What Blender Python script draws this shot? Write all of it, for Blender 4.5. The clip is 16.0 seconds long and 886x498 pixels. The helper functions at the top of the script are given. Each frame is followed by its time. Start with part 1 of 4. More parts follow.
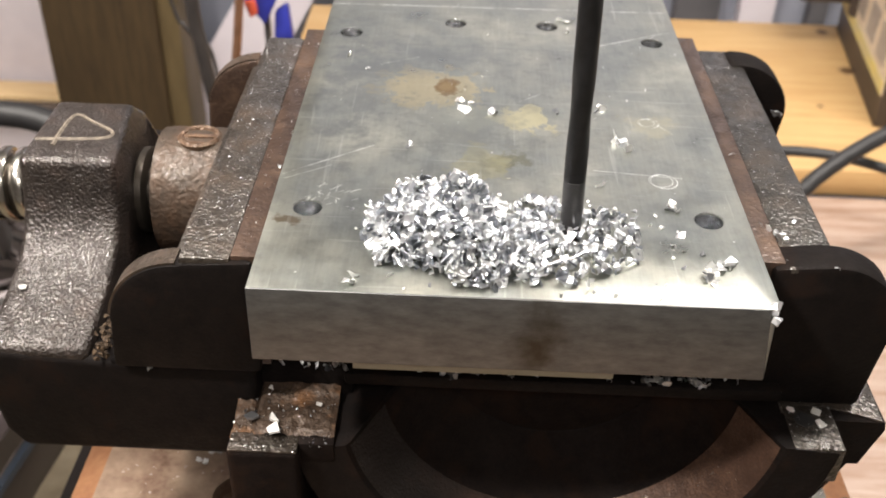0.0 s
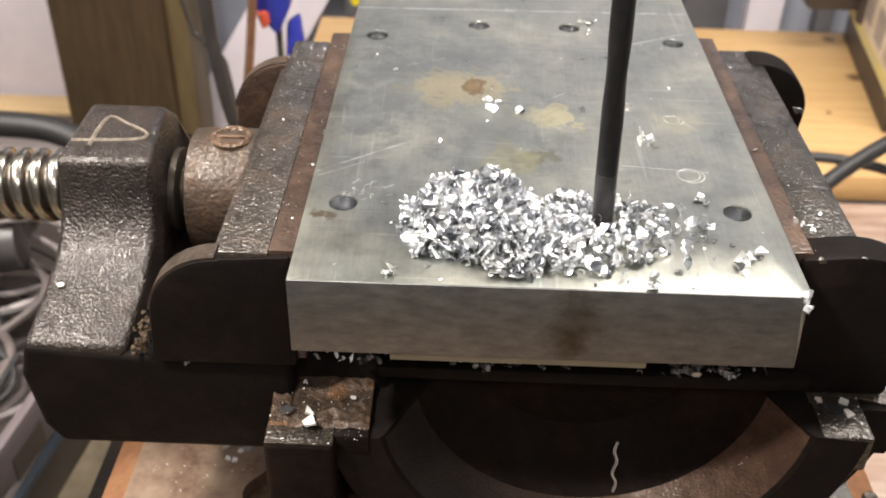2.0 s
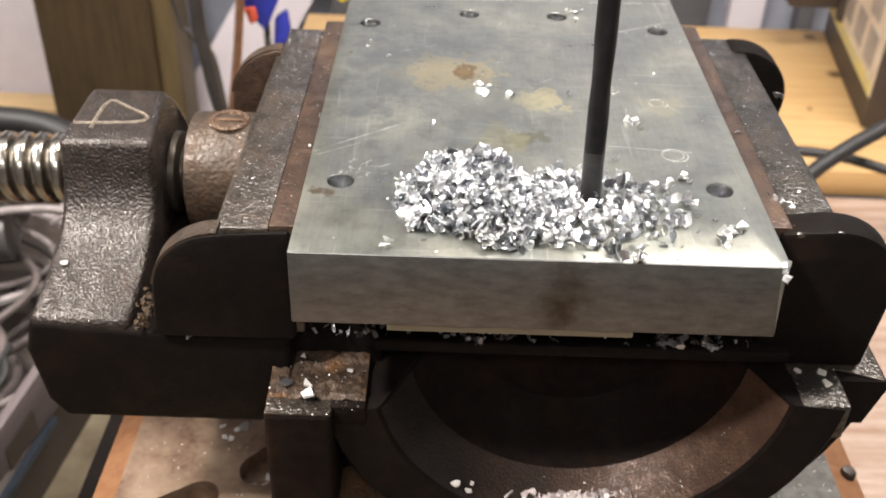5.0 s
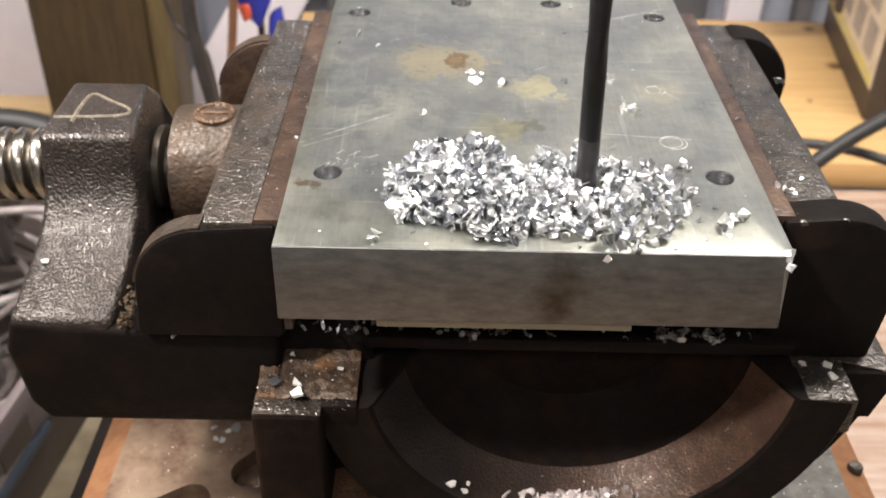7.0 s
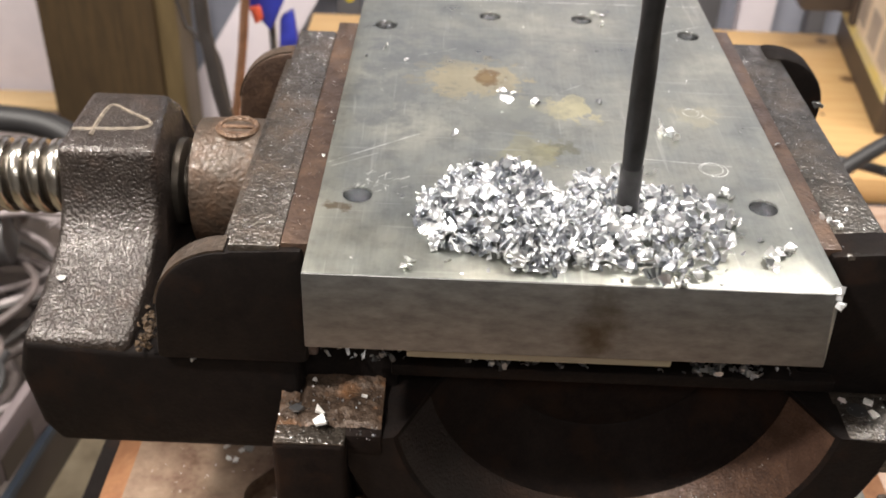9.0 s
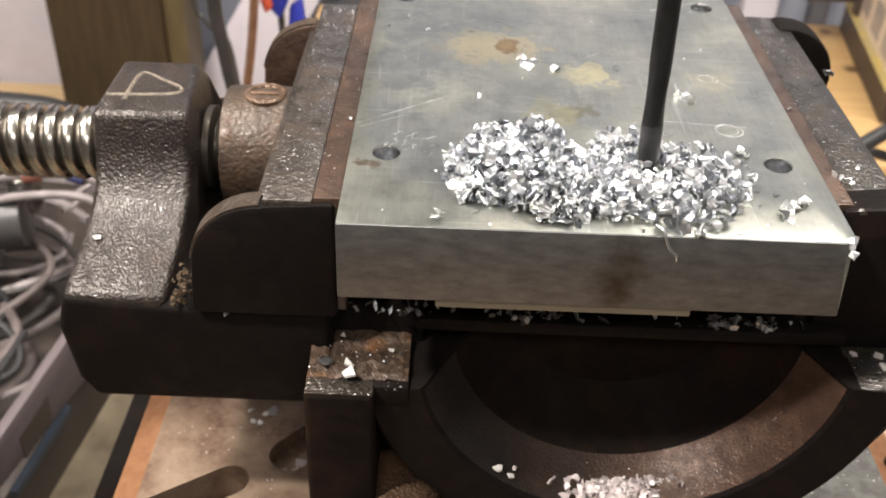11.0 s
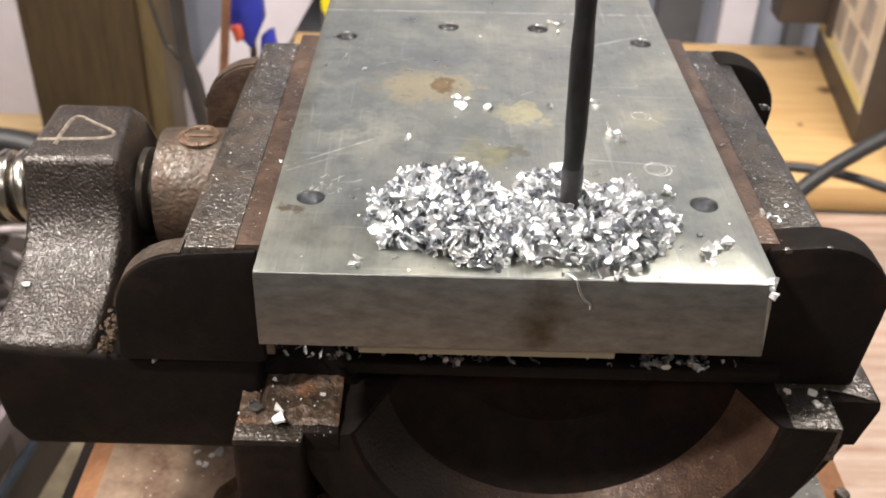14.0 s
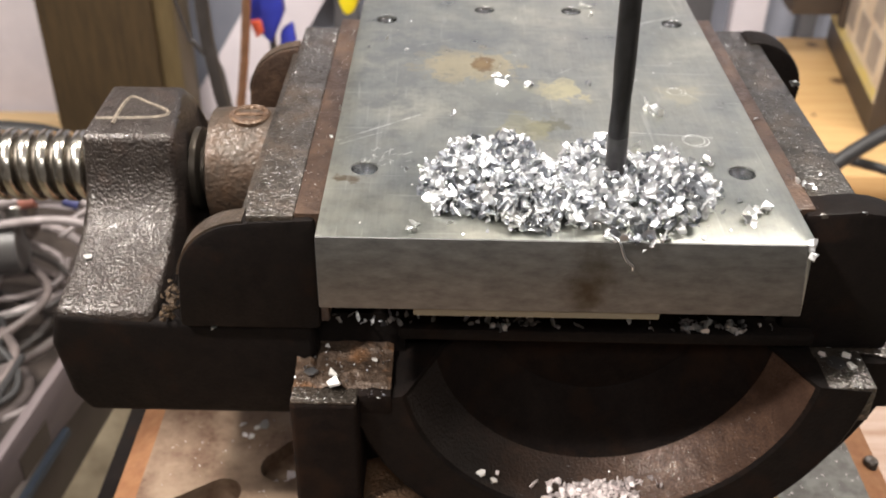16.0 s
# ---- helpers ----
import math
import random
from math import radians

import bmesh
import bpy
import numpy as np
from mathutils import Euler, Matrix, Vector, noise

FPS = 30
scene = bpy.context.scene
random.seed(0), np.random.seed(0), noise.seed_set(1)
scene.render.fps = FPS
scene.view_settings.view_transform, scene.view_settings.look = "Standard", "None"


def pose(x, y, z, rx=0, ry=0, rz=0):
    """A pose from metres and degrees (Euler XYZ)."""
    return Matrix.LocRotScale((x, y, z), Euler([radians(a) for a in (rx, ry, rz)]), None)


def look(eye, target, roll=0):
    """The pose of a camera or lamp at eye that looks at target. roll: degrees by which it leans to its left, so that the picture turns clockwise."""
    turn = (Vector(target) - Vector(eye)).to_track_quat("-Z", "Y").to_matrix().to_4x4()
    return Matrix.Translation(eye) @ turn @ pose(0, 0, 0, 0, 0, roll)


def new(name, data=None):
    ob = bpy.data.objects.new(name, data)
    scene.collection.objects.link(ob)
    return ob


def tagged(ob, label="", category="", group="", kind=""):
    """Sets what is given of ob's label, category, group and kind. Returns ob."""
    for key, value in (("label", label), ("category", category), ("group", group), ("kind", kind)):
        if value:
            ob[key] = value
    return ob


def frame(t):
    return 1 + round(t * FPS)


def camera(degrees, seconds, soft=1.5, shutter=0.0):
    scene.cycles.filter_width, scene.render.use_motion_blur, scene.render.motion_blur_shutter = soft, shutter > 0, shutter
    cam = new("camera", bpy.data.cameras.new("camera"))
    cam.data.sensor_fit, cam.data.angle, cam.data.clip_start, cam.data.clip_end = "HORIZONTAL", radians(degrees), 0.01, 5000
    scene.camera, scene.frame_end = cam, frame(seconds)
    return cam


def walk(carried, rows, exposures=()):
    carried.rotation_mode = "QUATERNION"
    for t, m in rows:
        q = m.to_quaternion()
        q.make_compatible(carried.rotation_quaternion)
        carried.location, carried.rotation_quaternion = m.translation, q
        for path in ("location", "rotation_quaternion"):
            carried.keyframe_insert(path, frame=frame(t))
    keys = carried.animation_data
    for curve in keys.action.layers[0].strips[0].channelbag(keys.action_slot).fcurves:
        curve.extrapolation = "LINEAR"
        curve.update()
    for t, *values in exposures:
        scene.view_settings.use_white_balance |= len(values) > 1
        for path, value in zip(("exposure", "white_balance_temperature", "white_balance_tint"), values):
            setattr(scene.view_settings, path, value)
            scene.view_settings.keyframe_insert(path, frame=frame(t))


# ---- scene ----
# Lengths below are in decimetres from the near left upper edge of the drilled plate, whose top lies 1.2 m above the floor.
UNIT, TOP = 0.1, 1.2


def place(x, y, z):
    return Vector((x * UNIT, y * UNIT, TOP + z * UNIT))


cam = camera(47.55, 16.0, 1.8)
ROWS = [
    (0, (0.5797, -2.2437, 1.7785), (0.5663, -0.6194, 0.6117), 2.11),
    (0.5, (0.5449, -2.3354, 1.7644), (0.5149, -0.7114, 0.5974), 1.80),
    (1, (0.4992, -2.3339, 1.7945), (0.4524, -0.6967, 0.6468), 0.99),
    (1.5, (0.4951, -2.3385, 1.8107), (0.4693, -0.6917, 0.6760), 1.43),
    (2, (0.4898, -2.3301, 1.7591), (0.4661, -0.6912, 0.6131), 1.48),
    (2.5, (0.5189, -2.3046, 1.7459), (0.5032, -0.6704, 0.5929), 1.29),
    (3, (0.4076, -2.4374, 1.7445), (0.3954, -0.8043, 0.5900), 2.37),
    (3.5, (0.2461, -2.5252, 1.7487), (0.2093, -0.8931, 0.5934), 2.16),
    (4, (0.3415, -2.5318, 1.7777), (0.3463, -0.8886, 0.6375), 1.92),
    (6.5, (0.4940, -2.3774, 1.7070), (0.5025, -0.7431, 0.5542), 1.99),
    (7, (0.4932, -2.3969, 1.6802), (0.4986, -0.7579, 0.5340), 1.26),
    (7.5, (0.3674, -2.4335, 1.6356), (0.3717, -0.8021, 0.4786), 2.45),
    (8, (0.3307, -2.3920, 1.6598), (0.3356, -0.7548, 0.5112), 2.51),
    (8.5, (0.4017, -2.2812, 1.6692), (0.4235, -0.6448, 0.5195), 2.92),
    (8.7, (0.3963, -2.2580, 1.6793), (0.4102, -0.6177, 0.5351), 2.74),
    (10.8, (0.3406, -2.3774, 1.6723), (0.3364, -0.7407, 0.5227), 1.80),
    (11, (0.3132, -2.4321, 1.6313), (0.3164, -0.7946, 0.4830), 2.33),
    (11.5, (0.1544, -2.5261, 1.6080), (0.1481, -0.8957, 0.4496), 2.72),
    (12, (0.2588, -2.4753, 1.6410), (0.2925, -0.8316, 0.5020), 2.59),
    (12.5, (0.3496, -2.4300, 1.6367), (0.3850, -0.7821, 0.5039), 2.24),
    (13, (0.4097, -2.3883, 1.6456), (0.4415, -0.7371, 0.5176), 1.87),
    (13.5, (0.4848, -2.3735, 1.6911), (0.5184, -0.7114, 0.5794), 1.92),
    (14, (0.5246, -2.3732, 1.6880), (0.5428, -0.7119, 0.5745), 1.83),
    (14.5, (0.5143, -2.3899, 1.6738), (0.5213, -0.7308, 0.5569), 1.62),
    (15, (0.4660, -2.4364, 1.6978), (0.4679, -0.7747, 0.5848), 1.23),
    (15.5, (0.4402, -2.4889, 1.6982), (0.4503, -0.8244, 0.5896), 1.32),
    (16, (0.3872, -2.5475, 1.6763), (0.3900, -0.8874, 0.5610), 1.13),
]
walk(cam, [(t, look(place(*eye), place(*aim), roll)) for t, eye, aim, roll in ROWS])
cam.data.dof.use_dof, cam.data.dof.focus_distance, cam.data.dof.aperture_fstop = True, 0.30, 22.0

# ---- light: long ceiling lamps over the machine and the bench, a small work light, and an unseen fill lamp added behind the camera ----
scene.view_settings.exposure = 0.06
world = bpy.data.worlds.new("workshop_air")
scene.world = world
world.use_nodes = True
world.node_tree.nodes["Background"].inputs[0].default_value = (0.9, 0.93, 1.0, 1)
world.node_tree.nodes["Background"].inputs[1].default_value = 0.05


def lamp(name, eye, aim, wide, deep, watts, colour):
    data = bpy.data.lights.new(name, "AREA")
    data.shape, data.size, data.size_y, data.energy, data.color = "RECTANGLE", wide, deep, watts, colour
    ob = new(name, data)
    ob.matrix_world = look(eye, aim)
    return ob


lamp("lamp_overhead", (-0.66, 0.18, 2.52), (-0.2, 0.18, 1.2), 0.22, 1.1, 48, (1.0, 0.94, 0.87))
lamp("lamp_work_light", (-0.70, -0.40, 2.30), (0.08, 0.05, 1.2), 0.09, 0.09, 27, (1.0, 0.93, 0.85))
lamp("lamp_over_bench", (0.80, 0.55, 2.50), (0.65, 1.35, 0.8), 1.4, 0.25, 46, (1.0, 0.94, 0.87))
lamp("lamp_near_ceiling", (0.25, -1.35, 2.52), (0.1, 0.1, 1.0), 1.2, 0.25, 15, (1.0, 0.95, 0.89))


# ---- materials ----
def material(name):
    m = bpy.data.materials.new(name)
    m.use_nodes = True
    return m, m.node_tree, m.node_tree.nodes["Principled BSDF"]


def node(tree, kind, **values):
    n = tree.nodes.new(kind)
    for key, value in values.items():
        if key in n.inputs:
            n.inputs[key].default_value = value
    return n


def noise_of(tree, scale, detail=4.0, rough=0.6, stretch=None, coords="Object"):
    co = tree.nodes.new("ShaderNodeTexCoord")
    tex = node(tree, "ShaderNodeTexNoise", Scale=scale, Detail=detail, Roughness=rough)
    if stretch:
        mp = tree.nodes.new("ShaderNodeMapping")
        mp.inputs["Scale"].default_value = stretch
        tree.links.new(co.outputs[coords], mp.inputs["Vector"])
        tree.links.new(mp.outputs["Vector"], tex.inputs["Vector"])
    else:
        tree.links.new(co.outputs[coords], tex.inputs["Vector"])
    return tex.outputs["Fac"]


def ramp(tree, fac, *stops):
    r = tree.nodes.new("ShaderNodeValToRGB")
    while len(r.color_ramp.elements) < len(stops):
        r.color_ramp.elements.new(0.5)
    for e, (at, c) in zip(r.color_ramp.elements, stops):
        e.position = at
        e.color = (*c, 1) if len(c) == 3 else c
    tree.links.new(fac, r.inputs["Fac"])
    return r.outputs["Color"]


def grey(v):
    return (v, v, v)


def mix(tree, fac, a, b, kind="MIX"):
    n = tree.nodes.new("ShaderNodeMix")
    n.data_type, n.blend_type = "RGBA", kind
    for socket, value in ((n.inputs["Factor"], fac), (n.inputs["A"], a), (n.inputs["B"], b)):
        if isinstance(value, bpy.types.NodeSocket):
            tree.links.new(value, socket)
        elif isinstance(value, (int, float)):
            socket.default_value = value
        else:
            socket.default_value = (*value, 1)
    return n.outputs["Result"]


def calc(tree, op, a, b=None, clamp=False):
    n = tree.nodes.new("ShaderNodeMath")
    n.operation, n.use_clamp = op, clamp
    for socket, value in zip(n.inputs, (a, b)):
        if value is None:
            continue
        if isinstance(value, bpy.types.NodeSocket):
            tree.links.new(value, socket)
        else:
            socket.default_value = value
    return n.outputs[0]


def bump(tree, bsdf, height, strength, distance, under=None):
    n = node(tree, "ShaderNodeBump", Strength=strength, Distance=distance)
    tree.links.new(height, n.inputs["Height"])
    if under:
        tree.links.new(under, n.inputs["Normal"])
    tree.links.new(n.outputs["Normal"], bsdf.inputs["Normal"])
    return n.outputs["Normal"]


def beads_of(tree, scale):
    """Rounded lumps of uneven size, as sand leaves them on a casting."""
    co, warp = tree.nodes.new("ShaderNodeTexCoord"), node(tree, "ShaderNodeTexNoise", Scale=scale * 0.6, Detail=2.0)
    tree.links.new(co.outputs["Object"], warp.inputs["Vector"])
    shift = tree.nodes.new("ShaderNodeVectorMath")
    shift.operation = "MULTIPLY_ADD"
    shift.inputs[1].default_value = (1.2 / scale,) * 3
    tree.links.new(warp.outputs["Color"], shift.inputs[0])
    tree.links.new(co.outputs["Object"], shift.inputs[2])
    cells = node(tree, "ShaderNodeTexVoronoi", Scale=scale)
    cells.feature = "SMOOTH_F1"
    tree.links.new(shift.outputs[0], cells.inputs["Vector"])
    return calc(tree, "SUBTRACT", 1.0, cells.outputs["Distance"])


def cast_iron(name, dark, light, rust, grain=900, relief=0.0011, gloss=0.38, rusty=0.62, oil=0.5, shine=0.5):
    """Cast or rusted iron: grain, broad stains, and a thin film of oil that glints on the grain."""
    m, tree, bsdf = material(name)
    fine, broad, mid = noise_of(tree, grain, 2.0, 0.5), noise_of(tree, 45, 5, 0.65), noise_of(tree, 190, 4, 0.6)
    base = mix(tree, 0.45, ramp(tree, fine, (0.35, dark), (0.75, light)), ramp(tree, mid, (0.35, dark), (0.68, light)))
    stain = ramp(tree, broad, (rusty - 0.1, grey(0)), (rusty + 0.12, grey(1)))
    tree.links.new(mix(tree, stain, base, rust), bsdf.inputs["Base Color"])
    tree.links.new(ramp(tree, broad, (0.3, grey(gloss - 0.08)), (0.7, grey(gloss + 0.18))), bsdf.inputs["Roughness"])
    bsdf.inputs["Metallic"].default_value = 0.45
    bsdf.inputs["Specular IOR Level"].default_value = shine
    n = bump(tree, bsdf, broad, 0.5 * min(1.0, relief / 0.0015), 0.002)
    n = bump(tree, bsdf, mid, 0.45 * min(1.0, relief / 0.0022), 0.0012, n)
    n = bump(tree, bsdf, mix(tree, 0.4, beads_of(tree, grain * 0.75), fine), 0.9, relief, n)
    tree.links.new(ramp(tree, mid, (0.40, grey(0.15 * oil)), (0.62, grey(oil))), bsdf.inputs["Coat Weight"])
    bsdf.inputs["Coat Roughness"].default_value = 0.10
    bsdf.inputs["Coat IOR"].default_value = 1.6
    tree.links.new(n, bsdf.inputs["Coat Normal"])
    return m


# IRON is near black, for fronts and low parts; IRON_TOP is lighter, mostly for tops
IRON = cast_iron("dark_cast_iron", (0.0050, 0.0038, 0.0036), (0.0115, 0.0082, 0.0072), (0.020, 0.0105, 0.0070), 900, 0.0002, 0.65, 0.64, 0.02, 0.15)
IRON_ROUGH = cast_iron("coarse_cast_iron", (0.015, 0.0112, 0.0098), (0.046, 0.035, 0.030), (0.058, 0.037, 0.029), 1250, 0.0008, 0.42, 0.62, 0.7)
IRON_TOP = cast_iron("paler_cast_iron", (0.018, 0.0145, 0.0118), (0.075, 0.062, 0.051), (0.070, 0.048, 0.034), 900, 0.0009, 0.32, 0.60, 1.0)
IRON_SLATE = cast_iron("oily_dark_cast_iron", (0.012, 0.0105, 0.0088), (0.046, 0.040, 0.033), (0.052, 0.038, 0.028), 900, 0.0006, 0.36, 0.60, 0.8)
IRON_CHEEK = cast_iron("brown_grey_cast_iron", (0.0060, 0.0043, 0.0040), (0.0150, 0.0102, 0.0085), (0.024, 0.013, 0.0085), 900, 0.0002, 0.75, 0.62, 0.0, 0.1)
RUST = cast_iron("brown_rusted_steel", (0.030, 0.017, 0.012), (0.075, 0.045, 0.032), (0.10, 0.058, 0.036), 800, 0.0004, 0.42, 0.58, 0.4)
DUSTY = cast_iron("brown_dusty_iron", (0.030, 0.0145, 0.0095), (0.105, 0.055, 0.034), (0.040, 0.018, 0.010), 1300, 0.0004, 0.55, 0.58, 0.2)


def shaded_side():
    """Shade put into the colour: the rim's left is darkened up to a ragged edge; rust dust lies on the rest."""
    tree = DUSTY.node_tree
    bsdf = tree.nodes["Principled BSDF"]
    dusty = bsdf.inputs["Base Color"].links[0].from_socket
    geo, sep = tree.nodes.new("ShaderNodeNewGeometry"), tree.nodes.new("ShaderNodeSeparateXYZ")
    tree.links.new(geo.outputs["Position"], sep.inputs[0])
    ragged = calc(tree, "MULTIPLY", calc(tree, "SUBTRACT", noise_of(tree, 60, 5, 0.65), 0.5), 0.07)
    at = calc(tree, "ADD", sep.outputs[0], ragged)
    lit_side = ramp(tree, calc(tree, "MULTIPLY", calc(tree, "SUBTRACT", at, 0.055), 14.0, True), (0.0, grey(0)), (1.0, grey(1)))
    tree.links.new(mix(tree, lit_side, (0.010, 0.0066, 0.0054), dusty), bsdf.inputs["Base Color"])


shaded_side()
ORANGE_RUST = cast_iron("orange_rust_crust", (0.028, 0.018, 0.013), (0.10, 0.064, 0.042), (0.24, 0.105, 0.036), 1300, 0.0006, 0.6, 0.57, 0.25)
BOSS = cast_iron("tan_rusted_iron", (0.028, 0.020, 0.015), (0.088, 0.066, 0.050), (0.09, 0.050, 0.029), 700, 0.0007, 0.5, 0.57, 0.3)
CAP_RUST = cast_iron("flaking_brown_rust", (0.055, 0.032, 0.02), (0.20, 0.125, 0.08), (0.16, 0.08, 0.04), 900, 0.0012, 0.4, 0.58, 0.7)
TABLE = cast_iron("rust_brown_table_iron", (0.13, 0.074, 0.048), (0.25, 0.165, 0.118), (0.31, 0.225, 0.160), 420, 0.0003, 0.5, 0.5, 0.12)
TABLE_EDGE = cast_iron("orange_table_edge", (0.25, 0.11, 0.05), (0.34, 0.17, 0.08), (0.22, 0.10, 0.05), 200, 0.0003, 0.5, 0.6, 0.1)


def plain(name, colour, rough=0.5, metal=0.0, second=None, scale=60, relief=0.0):
    m, tree, bsdf = material(name)
    tex = noise_of(tree, scale, 5, 0.6)
    second = second or tuple(c * 0.72 for c in colour)
    tree.links.new(ramp(tree, tex, (0.35, second), (0.65, colour)), bsdf.inputs["Base Color"])
    bsdf.inputs["Roughness"].default_value, bsdf.inputs["Metallic"].default_value = rough, metal
    if relief:
        bump(tree, bsdf, tex, 0.6, relief)
    return m


def wood(name, pale, dark, along, knots=(), rough=0.55):
    """Grain runs along the axis named; knots are (x, y) places in metres."""
    m, tree, bsdf = material(name)
    stretch = {"x": (1.2, 14, 14), "y": (14, 1.2, 14), "z": (14, 14, 1.2)}[along]
    grain = noise_of(tree, 6, 6, 0.65, stretch)
    fine = noise_of(tree, 40, 4, 0.6, stretch)
    colour = mix(tree, 0.3, ramp(tree, grain, (0.32, dark), (0.62, pale)), ramp(tree, fine, (0.3, dark), (0.7, pale)))
    co = tree.nodes.new("ShaderNodeNewGeometry")
    for x, y, size in knots:
        d = tree.nodes.new("ShaderNodeVectorMath")
        d.operation = "DISTANCE"
        d.inputs[1].default_value = (x, y, 0.7)
        tree.links.new(co.outputs["Position"], d.inputs[0])
        wob = calc(tree, "ADD", d.outputs["Value"], calc(tree, "MULTIPLY", calc(tree, "SUBTRACT", fine, 0.5), size))
        spot = calc(tree, "SUBTRACT", 1.0, calc(tree, "DIVIDE", wob, size), True)
        colour = mix(tree, calc(tree, "MULTIPLY", spot, 1.6, True), colour, (0.10, 0.05, 0.022))
    tree.links.new(colour, bsdf.inputs["Base Color"])
    bsdf.inputs["Roughness"].default_value = rough
    bump(tree, bsdf, grain, 0.25, 0.001)
    return m


PINE = wood("pine_bench_wood", (0.56, 0.37, 0.17), (0.46, 0.27, 0.11), "x", ((0.672, 1.246, 0.017), (0.674, 1.396, 0.013), (0.595, 1.12, 0.006)))
PALE_WOOD = wood("pale_pine", (0.72, 0.53, 0.30), (0.60, 0.40, 0.20), "x")
POST_WOOD = wood("dark_stained_post_wood", (0.085, 0.055, 0.026), (0.035, 0.022, 0.012), "z")
POST_PALE = wood("brown_board_wood", (0.16, 0.115, 0.055), (0.09, 0.062, 0.03), "z")
PARALLEL = wood("yellowed_strip_wood", (0.23, 0.20, 0.145), (0.16, 0.135, 0.095), "x")
WEATHERED = wood("weathered_pinkish_board", (0.48, 0.37, 0.31), (0.27, 0.155, 0.10), "x")
SHELF = wood("lavender_grey_painted_board", (0.135, 0.108, 0.112), (0.09, 0.072, 0.076), "y")
SHEET = plain("lavender_white_sheeting", (0.80, 0.73, 0.78), 0.6, 0, (0.64, 0.585, 0.64), 4)
SIDING = plain("blue_grey_siding", (0.30, 0.31, 0.37), 0.6, 0, (0.22, 0.23, 0.28), 5)
SIDING_DARK = plain("dark_grey_batten", (0.12, 0.115, 0.125), 0.6, 0, None, 8)
CONCRETE = plain("tan_floor", (0.37, 0.31, 0.215), 0.8, 0, (0.20, 0.16, 0.105), 11)
PLASTER = plain("grey_wall_paint", (0.50, 0.49, 0.47), 0.8, 0, None, 6)
CEILING = plain("off_white_ceiling_paint", (0.55, 0.54, 0.52), 0.8, 0, None, 5)
RUBBER = plain("black_rubber", (0.022, 0.021, 0.022), 0.5, 0, None, 90)
HOSE = plain("dark_brown_hose", (0.038, 0.032, 0.030), 0.55, 0, None, 40)
DIRT = plain("rusty_yellow_dirt", (0.085, 0.052, 0.026), 0.9, 0, (0.028, 0.018, 0.012), 700, 0.001)
STRAP = plain("pale_grey_webbing", (0.27, 0.235, 0.235), 0.45, 0, (0.16, 0.135, 0.135), 50)
RED_DULL = plain("faded_red_print", (0.20, 0.07, 0.05), 0.5)
BLUE_DULL = plain("faded_blue_print", (0.04, 0.045, 0.14), 0.5)
BARE_IRON = plain("bare_grey_iron", (0.17, 0.165, 0.155), 0.38, 0.5, (0.085, 0.08, 0.072), 130, 0.0003)
CORD = plain("grey_brown_cord", (0.13, 0.105, 0.10), 0.6, 0, (0.065, 0.052, 0.050), 40)
GREY_PLASTIC = plain("grey_plastic", (0.07, 0.066, 0.066), 0.4, 0, None, 30)
COPPER = plain("dull_copper", (0.38, 0.20, 0.12), 0.4, 0.6, None, 60)
BLUE = plain("blue_plastic", (0.035, 0.045, 0.36), 0.4, 0, None, 50)
RED = plain("orange_red_plastic", (0.72, 0.12, 0.06), 0.4, 0, None, 50)
YELLOW = plain("yellow_plastic", (0.85, 0.72, 0.02), 0.4, 0, (0.75, 0.60, 0.02), 50)
CHALK = plain("tan_paint_marker", (0.21, 0.172, 0.132), 0.7, 0, (0.07, 0.057, 0.046), 500)
CARD = plain("printed_cardboard", (0.66, 0.58, 0.47), 0.6, 0, (0.52, 0.42, 0.32), 14)
CARD_PRINT = plain("grey_print", (0.40, 0.35, 0.30), 0.6, 0, (0.25, 0.22, 0.20), 20)
CARD_YELLOW = plain("yellow_print", (0.62, 0.52, 0.16), 0.6, 0, (0.50, 0.44, 0.25), 25)
BROWN = plain("dark_brown_paint", (0.055, 0.042, 0.036), 0.5, 0, None, 20)
STEEL = plain("bright_screw_steel", (0.52, 0.50, 0.47), 0.24, 1.0, (0.30, 0.275, 0.245), 160, 0.0002)
THREAD_DARK = plain("oily_thread_root", (0.10, 0.085, 0.07), 0.4, 0.7, None, 120)
DRILL = plain("black_oxide_tool_steel", (0.020, 0.020, 0.022), 0.30, 0.4, (0.012, 0.012, 0.013), 250)
DRILL_SHEEN = plain("sheen_tool_steel", (0.062, 0.061, 0.063), 0.28, 0.5, None, 250)


def chip_metal(name, low, high, rough, metal=0.93):
    m, tree, bsdf = material(name)
    geo = tree.nodes.new("ShaderNodeNewGeometry")
    info = tree.nodes.new("ShaderNodeObjectInfo")
    pick = calc(tree, "FRACT", calc(tree, "ADD", geo.outputs["Random Per Island"], info.outputs["Random"]))
    tree.links.new(ramp(tree, pick, (0.0, tuple(0.5 * c for c in low)), (0.22, low), (0.5, high), (1.0, high)), bsdf.inputs["Base Color"])
    bsdf.inputs["Metallic"].default_value, bsdf.inputs["Roughness"].default_value = metal, rough
    bump(tree, bsdf, noise_of(tree, 1500, 3, 0.6), 0.25, 0.0002)
    return m


